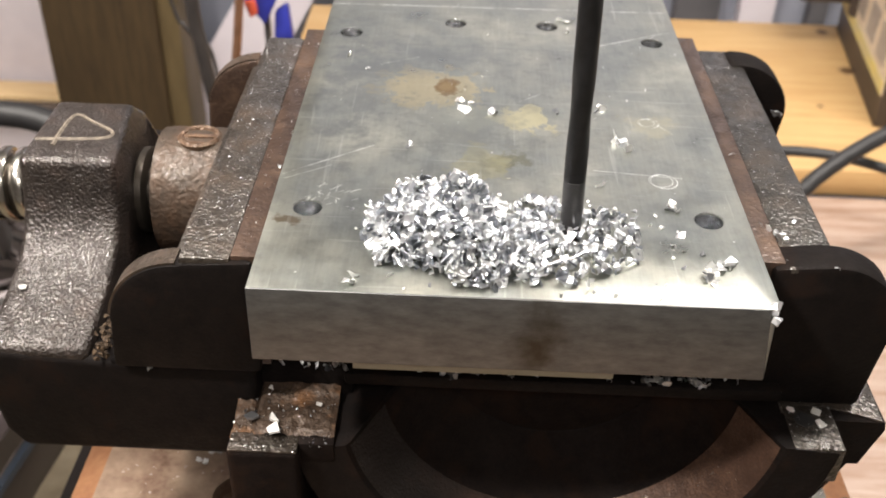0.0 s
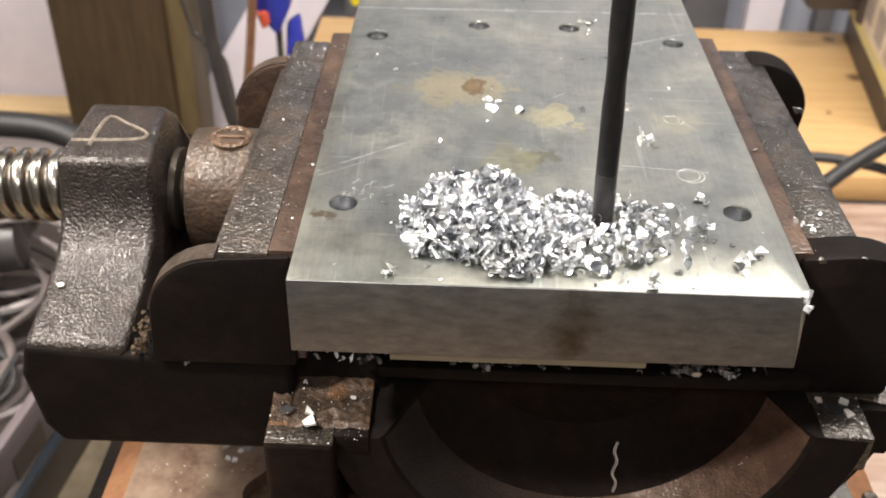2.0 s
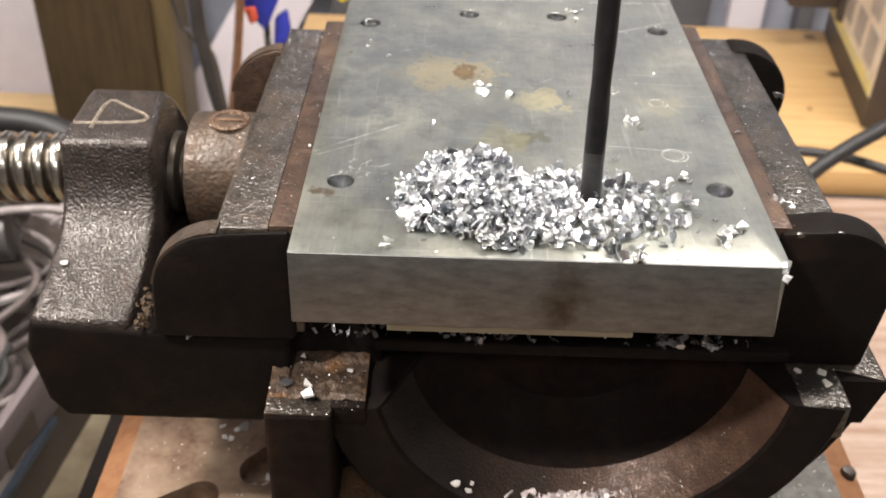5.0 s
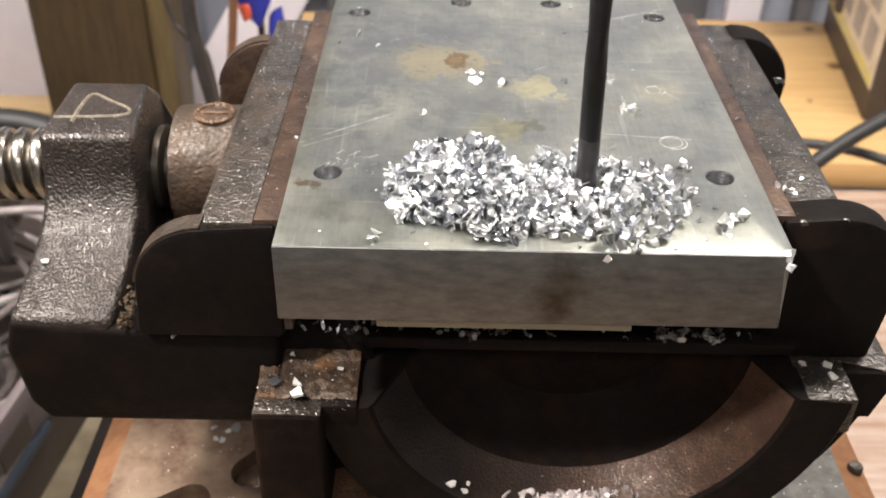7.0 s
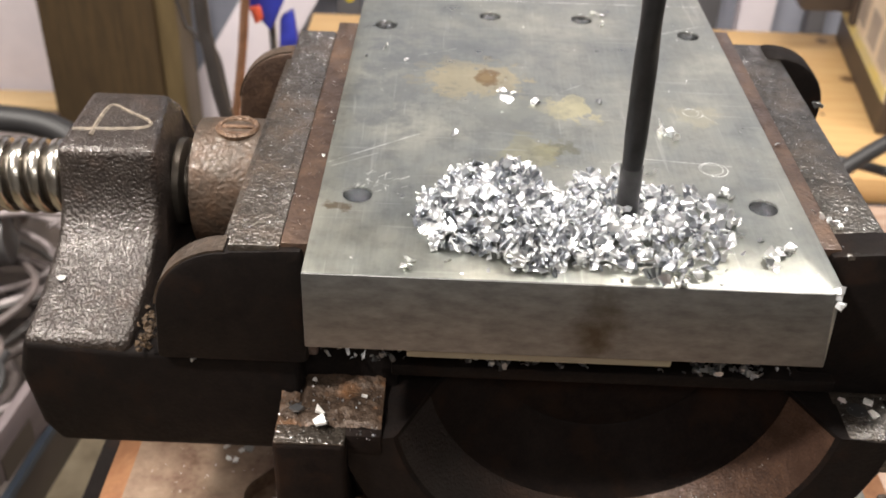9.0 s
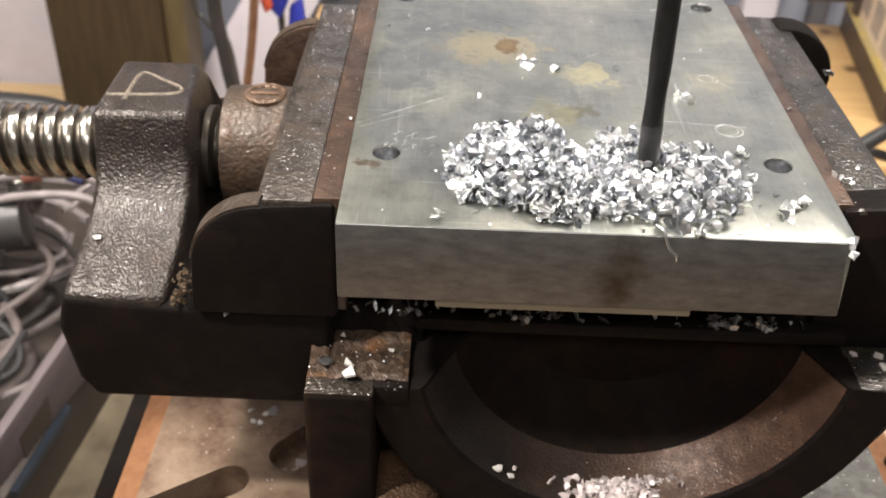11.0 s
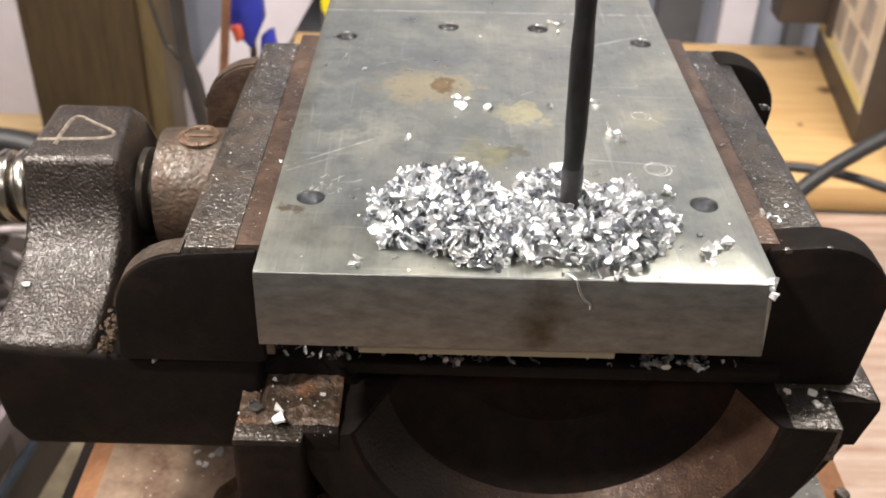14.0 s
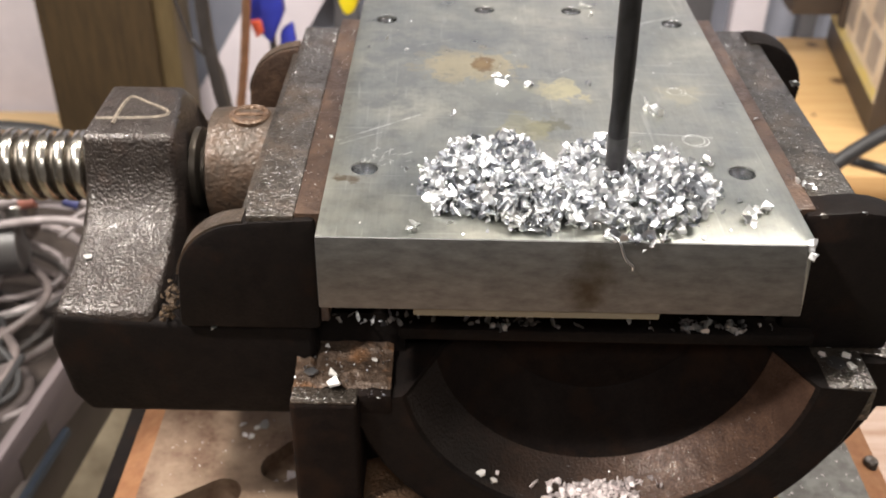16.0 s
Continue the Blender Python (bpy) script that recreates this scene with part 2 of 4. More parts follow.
CHIP = chip_metal("bright_aluminium_swarf", (0.36, 0.38, 0.42), (0.77, 0.78, 0.80), 0.36)
CHIP_MATT = chip_metal("scattered_aluminium_swarf", (0.50, 0.515, 0.54), (0.88, 0.88, 0.89), 0.30, 0.88)
CHIP_DIM = chip_metal("dim_aluminium_swarf", (0.22, 0.23, 0.25), (0.50, 0.51, 0.54), 0.35)
CHIP_DULL = chip_metal("dull_aluminium_swarf", (0.50, 0.44, 0.44), (0.82, 0.74, 0.74), 0.5, 0.25)
CHIP_PALE = chip_metal("pale_dusty_swarf", (0.60, 0.58, 0.56), (0.76, 0.74, 0.72), 0.5, 0.3)


def plate_metal():
    m, tree, bsdf = material("milled_aluminium")
    geo = tree.nodes.new("ShaderNodeNewGeometry")
    sep = tree.nodes.new("ShaderNodeSeparateXYZ")
    tree.links.new(geo.outputs["Position"], sep.inputs[0])
    px, py, pz = sep.outputs
    cloud, cloud2, cloud3 = noise_of(tree, 30, 6, 0.65), noise_of(tree, 75, 5, 0.6), noise_of(tree, 170, 6, 0.7)
    mill = noise_of(tree, 60, 4, 0.6, (14.0, 1.0, 3.0))
    base = ramp(tree, cloud, (0.30, (0.205, 0.222, 0.228)), (0.43, (0.295, 0.308, 0.302)), (0.56, (0.36, 0.362, 0.338)), (0.70, (0.48, 0.472, 0.425)))
    base = mix(tree, 0.22, base, ramp(tree, mill, (0.3, grey(0.25)), (0.7, grey(0.44))))
    mottle = ramp(tree, cloud2, (0.36, grey(0.55)), (0.52, grey(0.92)), (0.66, grey(1.0)))
    base = mix(tree, 0.28, base, mottle, "MULTIPLY")
    base = mix(tree, 0.22, base, ramp(tree, cloud3, (0.38, grey(0.55)), (0.50, grey(0.95)), (0.62, grey(1.0))), "MULTIPLY")
    on_top = calc(tree, "GREATER_THAN", pz, TOP - 0.0012)

    def blot(x, y, rx, ry, power, ragged=1.15):
        """1 at the middle of a ragged patch on the top, 0 outside it."""
        dx = calc(tree, "DIVIDE", calc(tree, "SUBTRACT", px, x * UNIT), rx * UNIT)
        dy = calc(tree, "DIVIDE", calc(tree, "SUBTRACT", py, y * UNIT), ry * UNIT)
        d = calc(tree, "SQRT", calc(tree, "ADD", calc(tree, "MULTIPLY", dx, dx), calc(tree, "MULTIPLY", dy, dy)))
        d = calc(tree, "ADD", d, calc(tree, "MULTIPLY", calc(tree, "SUBTRACT", calc(tree, "MULTIPLY", calc(tree, "ADD", cloud2, cloud3), 0.5), 0.5), 4.2 * ragged))
        return calc(tree, "MULTIPLY", calc(tree, "MULTIPLY", calc(tree, "SUBTRACT", 1.0, d), power, True), on_top)

    wear = None
    for x, y, rx, ry, power, colour, most in (
        (0.48, 1.30, 0.23, 0.16, 5.0, (0.56, 0.47, 0.30), 0.62),
        (0.54, 1.32, 0.055, 0.075, 4.0, (0.24, 0.145, 0.065), 0.85),
        (0.54, 1.32, 0.03, 0.04, 4.0, (0.34, 0.24, 0.13), 0.9),
        (0.84, 1.07, 0.10, 0.10, 5.0, (0.62, 0.56, 0.36), 0.70),
        (0.62, 1.08, 0.16, 0.10, 2.0, (0.50, 0.50, 0.44), 0.5),
        (0.76, 0.77, 0.08, 0.07, 3.0, (0.17, 0.165, 0.10), 0.7),
        (0.68, 0.76, 0.12, 0.12, 2.5, (0.55, 0.50, 0.30), 0.5),
        (1.30, 1.06, 0.11, 0.10, 2.0, (0.66, 0.60, 0.42), 0.3),
        (0.20, 1.25, 0.16, 0.50, 1.5, (0.22, 0.232, 0.245), 0.6),
        (0.62, 0.95, 0.28, 0.35, 1.2, (0.21, 0.222, 0.22), 0.5),
        (0.45, 1.60, 0.42, 0.22, 1.2, (0.24, 0.252, 0.265), 0.5),
        (0.06, 0.36, 0.045, 0.035, 3.0, (0.16, 0.12, 0.08), 0.8),
    ):
        base = mix(tree, calc(tree, "MULTIPLY", blot(x, y, rx, ry, power), most), base, colour)

    # fine rubbed scratches along and across the plate
    for stretch, amount in (((1.0, 0.05, 1.0), 0.15), ((0.06, 1.0, 1.0), 0.12)):
        rub = ramp(tree, noise_of(tree, 420, 2, 0.5, stretch), (0.66, grey(0)), (0.72, grey(1)))
        base = mix(tree, calc(tree, "MULTIPLY", calc(tree, "MULTIPLY", rub, on_top), amount), base, grey(0.80))

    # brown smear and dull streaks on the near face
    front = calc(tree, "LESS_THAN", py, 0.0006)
    dx = calc(tree, "DIVIDE", calc(tree, "SUBTRACT", px, calc(tree, "ADD", 0.0862, calc(tree, "MULTIPLY", calc(tree, "SUBTRACT", pz, TOP), 0.1))), 0.0115)
    dz = calc(tree, "DIVIDE", calc(tree, "SUBTRACT", pz, TOP - 0.0175), 0.014)
    d = calc(tree, "SQRT", calc(tree, "ADD", calc(tree, "MULTIPLY", dx, dx), calc(tree, "MULTIPLY", dz, dz)))
    d = calc(tree, "ADD", d, calc(tree, "MULTIPLY", calc(tree, "SUBTRACT", cloud2, 0.5), 2.2))
    smear = calc(tree, "MULTIPLY", calc(tree, "SUBTRACT", 1.0, d, True), front)
    # rough sawn face, its grey also taken darker to put shade into the colour
    sawn_shaded = ramp(tree, noise_of(tree, 120, 5, 0.65, (1.0, 1.0, 2.5)), (0.3, (0.095, 0.094, 0.099)), (0.7, (0.165, 0.163, 0.170)))
    base = mix(tree, front, base, sawn_shaded)
    base = mix(tree, calc(tree, "MULTIPLY", smear, 1.3, True), base, (0.055, 0.045, 0.035))

    # scribed lines across the far end and long scratches
    def line(x0, y0, x1, y1, width, amount, colour):
        nonlocal base
        ax, ay, bx, by = (v * UNIT for v in (x0, y0, x1, y1))
        length = math.hypot(bx - ax, by - ay)
        ux, uy = (bx - ax) / length, (by - ay) / length
        qx, qy = calc(tree, "SUBTRACT", px, ax), calc(tree, "SUBTRACT", py, ay)
        along = calc(tree, "ADD", calc(tree, "MULTIPLY", qx, ux), calc(tree, "MULTIPLY", qy, uy))
        across = calc(tree, "ABSOLUTE", calc(tree, "SUBTRACT", calc(tree, "MULTIPLY", qx, uy), calc(tree, "MULTIPLY", qy, ux)))
        hit = calc(tree, "MULTIPLY", calc(tree, "LESS_THAN", across, width * UNIT), calc(tree, "GREATER_THAN", along, 0.0))
        hit = calc(tree, "MULTIPLY", calc(tree, "MULTIPLY", hit, calc(tree, "LESS_THAN", along, length)), on_top)
        broken = ramp(tree, cloud3, (0.40, grey(0.1)), (0.58, grey(1)))
        base = mix(tree, calc(tree, "MULTIPLY", calc(tree, "MULTIPLY", hit, broken), amount * 0.7), base, colour)

    line(0.0, 1.705, 1.15, 1.690, 0.006, 0.7, grey(0.24))
    line(0.0, 2.115, 1.524, 2.15, 0.006, 0.8, grey(0.92))
    line(0.0, 0.62, 0.30, 0.845, 0.0035, 0.8, grey(0.9))
    line(0.02, 0.60, 0.17, 0.70, 0.003, 0.5, grey(0.9))
    line(1.18, 1.76, 1.50, 1.93, 0.006, 0.6, grey(0.9))
    line(0.27, 1.50, 0.42, 1.58, 0.004, 0.5, grey(0.9))
    line(1.06, 0.73, 1.36, 0.70, 0.003, 0.6, grey(0.92))
    line(1.31, 1.10, 1.38, 1.00, 0.003, 0.5, grey(0.92))
    line(0.80, 1.20, 0.92, 1.30, 0.003, 0.4, grey(0.9))
    rng = random.Random(5)
    for n in range(24):
        x, y, a = rng.uniform(0.10, 0.26), rng.uniform(0.43, 0.56), rng.choice((0.6, -0.5, 1.2)) + rng.gauss(0, 0.2)
        q = rng.uniform(0.02, 0.05)
        line(x, y, x + q * math.cos(a), y + q * math.sin(a), 0.0020, 1.0, grey(0.95))
    for x, y, r in ((1.285, 0.68, 0.040), (1.295, 0.675, 0.045), (1.30, 1.085, 0.035), (1.29, 1.09, 0.030)):
        dx, dy = calc(tree, "SUBTRACT", px, x * UNIT), calc(tree, "SUBTRACT", py, y * UNIT)
        far = calc(tree, "SQRT", calc(tree, "ADD", calc(tree, "MULTIPLY", dx, dx), calc(tree, "MULTIPLY", dy, dy)))
        hit = calc(tree, "LESS_THAN", calc(tree, "ABSOLUTE", calc(tree, "SUBTRACT", far, r * UNIT)), 0.0021 * UNIT)
        base = mix(tree, calc(tree, "MULTIPLY", calc(tree, "MULTIPLY", hit, on_top), ramp(tree, cloud3, (0.40, grey(0.1)), (0.56, grey(0.9)))), base, grey(0.9))
    base = mix(tree, 1.0, base, (1.14, 1.155, 1.10), "MULTIPLY")
    tree.links.new(base, bsdf.inputs["Base Color"])
    bsdf.inputs["Metallic"].default_value = 0.92
    rough = mix(tree, 0.5, ramp(tree, cloud, (0.3, grey(0.28)), (0.7, grey(0.38))), ramp(tree, cloud2, (0.35, grey(0.24)), (0.65, grey(0.38))))
    tree.links.new(mix(tree, front, rough, grey(0.52)), bsdf.inputs["Roughness"])
    bump(tree, bsdf, mill, 0.12, 0.0002)
    return m


ALUMINIUM = plate_metal()
BARE_HOLE = plain("bored_aluminium", (0.66, 0.67, 0.69), 0.22, 1.0, (0.22, 0.225, 0.235), 300)


# ---- building helpers ----
def thing(name, x, y, z, label, category, group="", kind=""):
    """An empty at the base of a thing, which parents its parts."""
    ob = new(name)
    ob.location = place(x, y, z)
    return tagged(ob, label, category, group, kind)


def to_mesh(name, bm, mat, smooth=True):
    mesh = bpy.data.meshes.new(name)
    bm.normal_update()
    bm.to_mesh(mesh)
    bm.free()
    mesh.materials.append(mat)
    if smooth:
        mesh.shade_smooth()
        mesh.set_sharp_from_angle(angle=radians(38))
    return mesh


def whole(ob):
    spot = Vector(ob.location)
    return spot + whole(ob.parent) if ob.parent else spot


def part(name, bm, mat, parent=None, label="", smooth=True):
    """Links a bmesh drawn in decimetres as one mesh object, under a thing or a part, or alone."""
    base = whole(parent) if parent else Vector((0, 0, 0))
    for v in bm.verts:
        v.co = place(*v.co) - base
    ob = new(name, to_mesh(name, bm, mat, smooth))
    ob.parent = parent
    return tagged(ob, label)


def bevelled(bm, width, segments=2, least=30):
    bm.normal_update()
    edges = [e for e in bm.edges if len(e.link_faces) == 2 and e.calc_face_angle(0) > radians(least)]
    bmesh.ops.bevel(bm, geom=edges, offset=width, segments=segments, affect="EDGES", profile=0.5)
    return bm


def prism(outline, axis, lo, hi, width=0.0, segments=2):
    """An outline of (u, v) pairs pushed along an axis: x takes (y, z), y takes (x, z), z takes (x, y)."""
    bm = bmesh.new()
    spot = {"x": lambda u, v, w: (w, u, v), "y": lambda u, v, w: (u, w, v), "z": lambda u, v, w: (u, v, w)}[axis]
    a = [bm.verts.new(spot(u, v, lo)) for u, v in outline]
    b = [bm.verts.new(spot(u, v, hi)) for u, v in outline]
    n = len(outline)
    bm.faces.new(a)
    bm.faces.new(b[::-1])
    for i in range(n):
        bm.faces.new((a[i], b[i], b[(i + 1) % n], a[(i + 1) % n]))
    bmesh.ops.recalc_face_normals(bm, faces=bm.faces)
    return bevelled(bm, width, segments) if width else bm


def box(x0, x1, y0, y1, z0, z1, width=0.0, segments=2):
    return prism([(x0, y0), (x1, y0), (x1, y1), (x0, y1)], "z", z0, z1, width, segments)


def arc(cx, cy, r, start, end, n):
    return [(cx + r * math.cos(radians(start + (end - start) * i / n)), cy + r * math.sin(radians(start + (end - start) * i / n))) for i in range(n + 1)]


def tube(points, radius, sides=10, rounds=6):
    """A round bar along a smooth line through the points."""
    pts = [Vector(p) for p in points]
    line = []
    for i in range(len(pts) - 1):
        p0, p1, p2, p3 = pts[max(i - 1, 0)], pts[i], pts[i + 1], pts[min(i + 2, len(pts) - 1)]
        for k in range(rounds):
            t = k / rounds
            line.append(0.5 * (2 * p1 + (p2 - p0) * t + (2 * p0 - 5 * p1 + 4 * p2 - p3) * t * t + (3 * p1 - p0 - 3 * p2 + p3) * t ** 3))
    line.append(pts[-1])
    bm, rings, side = bmesh.new(), [], None
    for i, p in enumerate(line):
        ahead = (line[min(i + 1, len(line) - 1)] - line[max(i - 1, 0)]).normalized()
        side = (side - ahead * side.dot(ahead)).normalized() if side else ahead.orthogonal().normalized()
        up = ahead.cross(side)
        rings.append([bm.verts.new(p + radius * (math.cos(a) * side + math.sin(a) * up)) for a in (2 * math.pi * k / sides for k in range(sides))])
    for a, b in zip(rings, rings[1:]):
        for k in range(sides):
            bm.faces.new((a[k], a[(k + 1) % sides], b[(k + 1) % sides], b[k]))
    bm.faces.new(rings[0][::-1])
    bm.faces.new(rings[-1])
    bmesh.ops.recalc_face_normals(bm, faces=bm.faces)
    return bm


def turned(rings, axis_at, axis="z", sides=32):
    """A turned body: rings of (radius, height along the axis) round axis_at."""
    bm, made = bmesh.new(), []
    u, v = axis_at
    for r, h in rings:
        row = []
        for k in range(sides):
            a = 2 * math.pi * k / sides
            c, s = r * math.cos(a), r * math.sin(a)
            row.append(bm.verts.new({"z": (u + c, v + s, h), "x": (h, u + c, v + s), "y": (u + c, h, v + s)}[axis]))
        made.append(row)
    for a, b in zip(made, made[1:]):
        for k in range(sides):
            bm.faces.new((a[k], a[(k + 1) % sides], b[(k + 1) % sides], b[k]))
    bm.faces.new(made[0][::-1])
    bm.faces.new(made[-1])
    bmesh.ops.recalc_face_normals(bm, faces=bm.faces)
    return bm


def join(*bms):
    out = bmesh.new()
    for b in bms:
        mesh = bpy.data.meshes.new("piece")
        b.to_mesh(mesh)
        b.free()
        out.from_mesh(mesh)
        bpy.data.meshes.remove(mesh)
    return out


# ---- the room ----
def setting(name, bm, mat, label, category):
    return tagged(part(name, bm, mat), label, category, "", "structure")


def room():
    setting("floor", box(-25, 25, -25, 19, -12.5, -12), CONCRETE, "worn tan workshop floor", "floor")
    setting("ceiling", box(-25, 25, -25, 19, 14, 14.5), CEILING, "plain off-white workshop ceiling", "ceiling")
    setting("wall_far", box(-25, 25, 17.5, 18.5, -12, 14), SIDING, "blue-grey siding wall behind the bench", "wall")
    setting("wall_near", box(-25, 25, -25, -24, -12, 14), PLASTER, "plain grey workshop wall", "wall")
    setting("wall_east", box(24, 25, -24, 17.5, -12, 14), PLASTER, "plain grey workshop wall", "wall")
    setting("wall_west", box(-25, -24, -24, 17.5, -12, 14), PLASTER, "plain grey workshop wall", "wall")


room()


def siding_batten(x, wide, mat, label):
    ob = part("siding_batten", box(x, x + wide, 17.1, 17.5, -12, 6, 0.05), mat)
    tagged(ob, label, "batten", "battens on the far wall", "structure")


for x, wide, mat, label in (
    (-1.9, 0.5, SIDING_DARK, "dark grey upright batten on the far wall"),
    (4.9, 0.9, SIDING_DARK, "dark grey upright batten on the far wall"),
    (6.2, 0.7, SHEET, "pale lavender upright batten on the far wall"),
    (7.6, 0.35, SIDING_DARK, "dark grey upright batten on the far wall"),
    (2.6, 0.5, SHEET, "pale lavender upright batten on the far wall"),
):
    siding_batten(x, wide, mat, label)


def workbench():
    bench = thing("workbench", 2, 12, -12, "pine plank workbench with dark knots", "workbench")
    part("top_plank", box(-1.98, 10.5, 9.35, 14.3, -5.4, -5.0, 0.04), PINE, bench)
    part("near_board", box(2.9, 10.5, 3.2, 9.25, -5.75, -5.35, 0.04), WEATHERED, bench, "weathered pinkish white board with brown streaks")
    for x, y in ((3.2, 3.6), (10.0, 3.6), (3.2, 13.8), (10.0, 13.8), (-1.5, 13.8)):
        part("leg", box(x - 0.4, x + 0.4, y - 0.4, y + 0.4, -12, -5.4 if y > 9 else -5.75), POST_PALE, bench)


workbench()


def post():
    ob = thing("timber_post", -6.0, 16.0, -12, "dark stained square timber post", "post")
    part("shaft", box(-7.28, -5.09, 15.4, 16.7, -12, 13.9, 0.08), POST_WOOD, ob)
    part("facing_board", box(-5.09, -4.70, 15.5, 16.6, -12, 13.9, 0.05), POST_PALE, ob, "paler brown board nailed to the post")


post()


def far_left():
    sheet = part("plastic_sheet", box(-23.5, -5.6, 17.25, 17.4, -12, 8), SHEET)
    tagged(sheet, "pale lavender wall sheeting with faint upright streaks", "wall sheeting", "", "structure")
    rail = part("wall_rail", box(-23.5, -7.3, 16.3, 17.0, -8.2, -8.09, 0.02), PALE_WOOD)
    tagged(rail, "pale pine ledge beside the post", "ledge", "", "structure")
    board = prism([(-7.60, -12.0), (-5.70, -12.0), (-1.0, -3.55), (-2.37, -3.55)], "y", 16.8, 17.0, 0.02)
    part_ = part("leaning_board", board, SHEET)
    tagged(part_, "pale lavender board leaning against the wall", "board")
    rod = part("copper_pipe", tube([(-2.50, 9.0, -6.2), (-2.23, 9.0, -4.23), (-2.125, 9.0, -3.6), (-2.02, 9.0, -2.85), (-1.6, 9.0, 0.5)], 0.055), COPPER)
    tagged(rod, "dull copper pipe standing upright behind the vise", "pipe")
    hose = part("hanging_hose", tube([(-1.55, 7.2, -6.0), (-1.72, 7.1, -4.0), (-1.90, 7.0, -3.1), (-1.985, 7.0, -2.45), (-2.02, 7.0, -2.0), (-2.05, 7.0, 0.5)], 0.07), HOSE)
    tagged(hose, "grey-brown hose hanging behind the vise", "hose")
    wire = part("thin_wire", tube([(-2.8, 7.6, -0.3), (-2.40, 7.6, -2.29), (-2.30, 7.6, -2.54), (-2.18, 7.6, -2.71), (-2.04, 7.6, -2.85), (-1.9, 7.4, -3.6)], 0.022), HOSE)
    tagged(wire, "thin grey wire looped past the post", "wire")


far_left()


def squeeze_clamp():
    ob = thing("bar_clamp", -1.6, 9.2, -5.0, "blue and orange-red hand clamp on the bench", "clamp")
    part("jaw_pad", prism([(-2.04, -2.3), (-1.60, -2.3), (-1.58, -2.80), (-1.76, -3.20), (-2.0, -2.92)], "y", 9.15, 9.35, 0.04), BLUE, ob)
    part("handle", prism([(-1.66, -3.06), (-1.50, -2.95), (-1.45, -3.40), (-1.70, -3.52)], "y", 9.25, 9.4, 0.04), BLUE, ob)
    part("trigger", prism([(-2.0, -2.88), (-1.86, -2.86), (-1.83, -3.02), (-1.93, -3.10)], "y", 9.1, 9.3, 0.03), RED, ob, "orange-red trigger")
    part("bar", box(-1.82, -1.75, 9.36, 9.44, -5.0, -2.4), GREY_PLASTIC, ob)


squeeze_clamp()


def yellow_tool():
    ob = thing("screwdriver", -0.2, 12, -5.0, "yellow handled tool standing on the bench", "hand tool")
    part("grip", prism([(-1.06, -2.2), (-1.05, -3.12), (-0.97, -3.30), (-0.85, -3.24), (-0.76, -3.02), (-0.12, -3.0), (0.05, -2.2)], "y", 10.4, 10.7, 0.05), YELLOW, ob)
    part("blade", turned([(0.06, -5.0), (0.06, -2.9)], (-0.35, 10.55), sides=12), GREY_PLASTIC, ob)


yellow_tool()


def carton():
    """A printed carton standing on the bench."""
    ob = thing("carton", 8.2, 12.5, -5.0, "brown carton with a cream printed side and a yellow band", "carton")
    part("box", prism([(6.53, 10.6), (7.01, 14.1), (9.8, 14.1), (9.8, 10.3)], "z", -4.99, -1.9, 0.03), BROWN, ob)

    def on_face(name, along0, along1, z0, z1, out, mat, label=""):
        """A flat print on the carton's long side."""
        dx, dy = 0.48 / 3.533, 3.5 / 3.533
        p, q = (6.53 + along0 * dx, 10.6 + along0 * dy), (6.53 + along1 * dx, 10.6 + along1 * dy)
        part(name, prism([p, q, (q[0] - out, q[1]), (p[0] - out, p[1])], "z", z0, z1), mat, ob, label)

    on_face("printed_side", 0.03, 3.48, -4.52, -1.95, 0.02, CARD, "cream printed side")
    on_face("yellow_band", 0.04, 3.46, -4.51, -4.33, 0.03, CARD_YELLOW, "yellow printed band")
    for at, z in ((0.3, -4.22), (1.1, -4.22), (1.9, -4.18), (2.7, -4.18), (0.5, -3.6), (1.5, -3.55), (2.5, -3.5)):
        on_face("print_block", at, at + 0.55, z, z + 0.5, 0.03, CARD_PRINT)
    block = part("brown_block", box(7.0, 8.2, 9.7, 10.4, -5.0, -4.3, 0.03), BROWN)
    tagged(block, "dark brown block beside the carton on the bench", "block")


carton()


def hanging_tool():
    ob = part("wall_bracket", join(box(6.0, 7.6, 13.2, 13.8, -4.20, -2.6, 0.05), box(6.75, 7.0, 13.0, 13.2, -4.35, -3.2, 0.05)), BROWN)
    tagged(ob, "dark brown bracket over the bench", "bracket", "", "structure")


hanging_tool()


def cords():
    for pts, r in (
        ([(2.0, 8.3, -4.2), (3.4, 8.0, -4.1), (4.4, 7.6, -3.75), (5.4, 7.2, -3.75), (7.0, 6.6, -4.2), (9, 6.0, -5.2)], 0.06),
        ([(2.2, 6.2, -5.0), (3.6, 6.4, -4.2), (4.5, 6.9, -3.55), (5.6, 7.5, -3.2), (7.2, 8.2, -2.8), (9.5, 9.2, -2.2)], 0.085),
    ):
        ob = part("power_cord", tube(pts, r), RUBBER)
        tagged(ob, "black rubber power cord crossing the bench", "cord", "cords behind the vise")


cords()


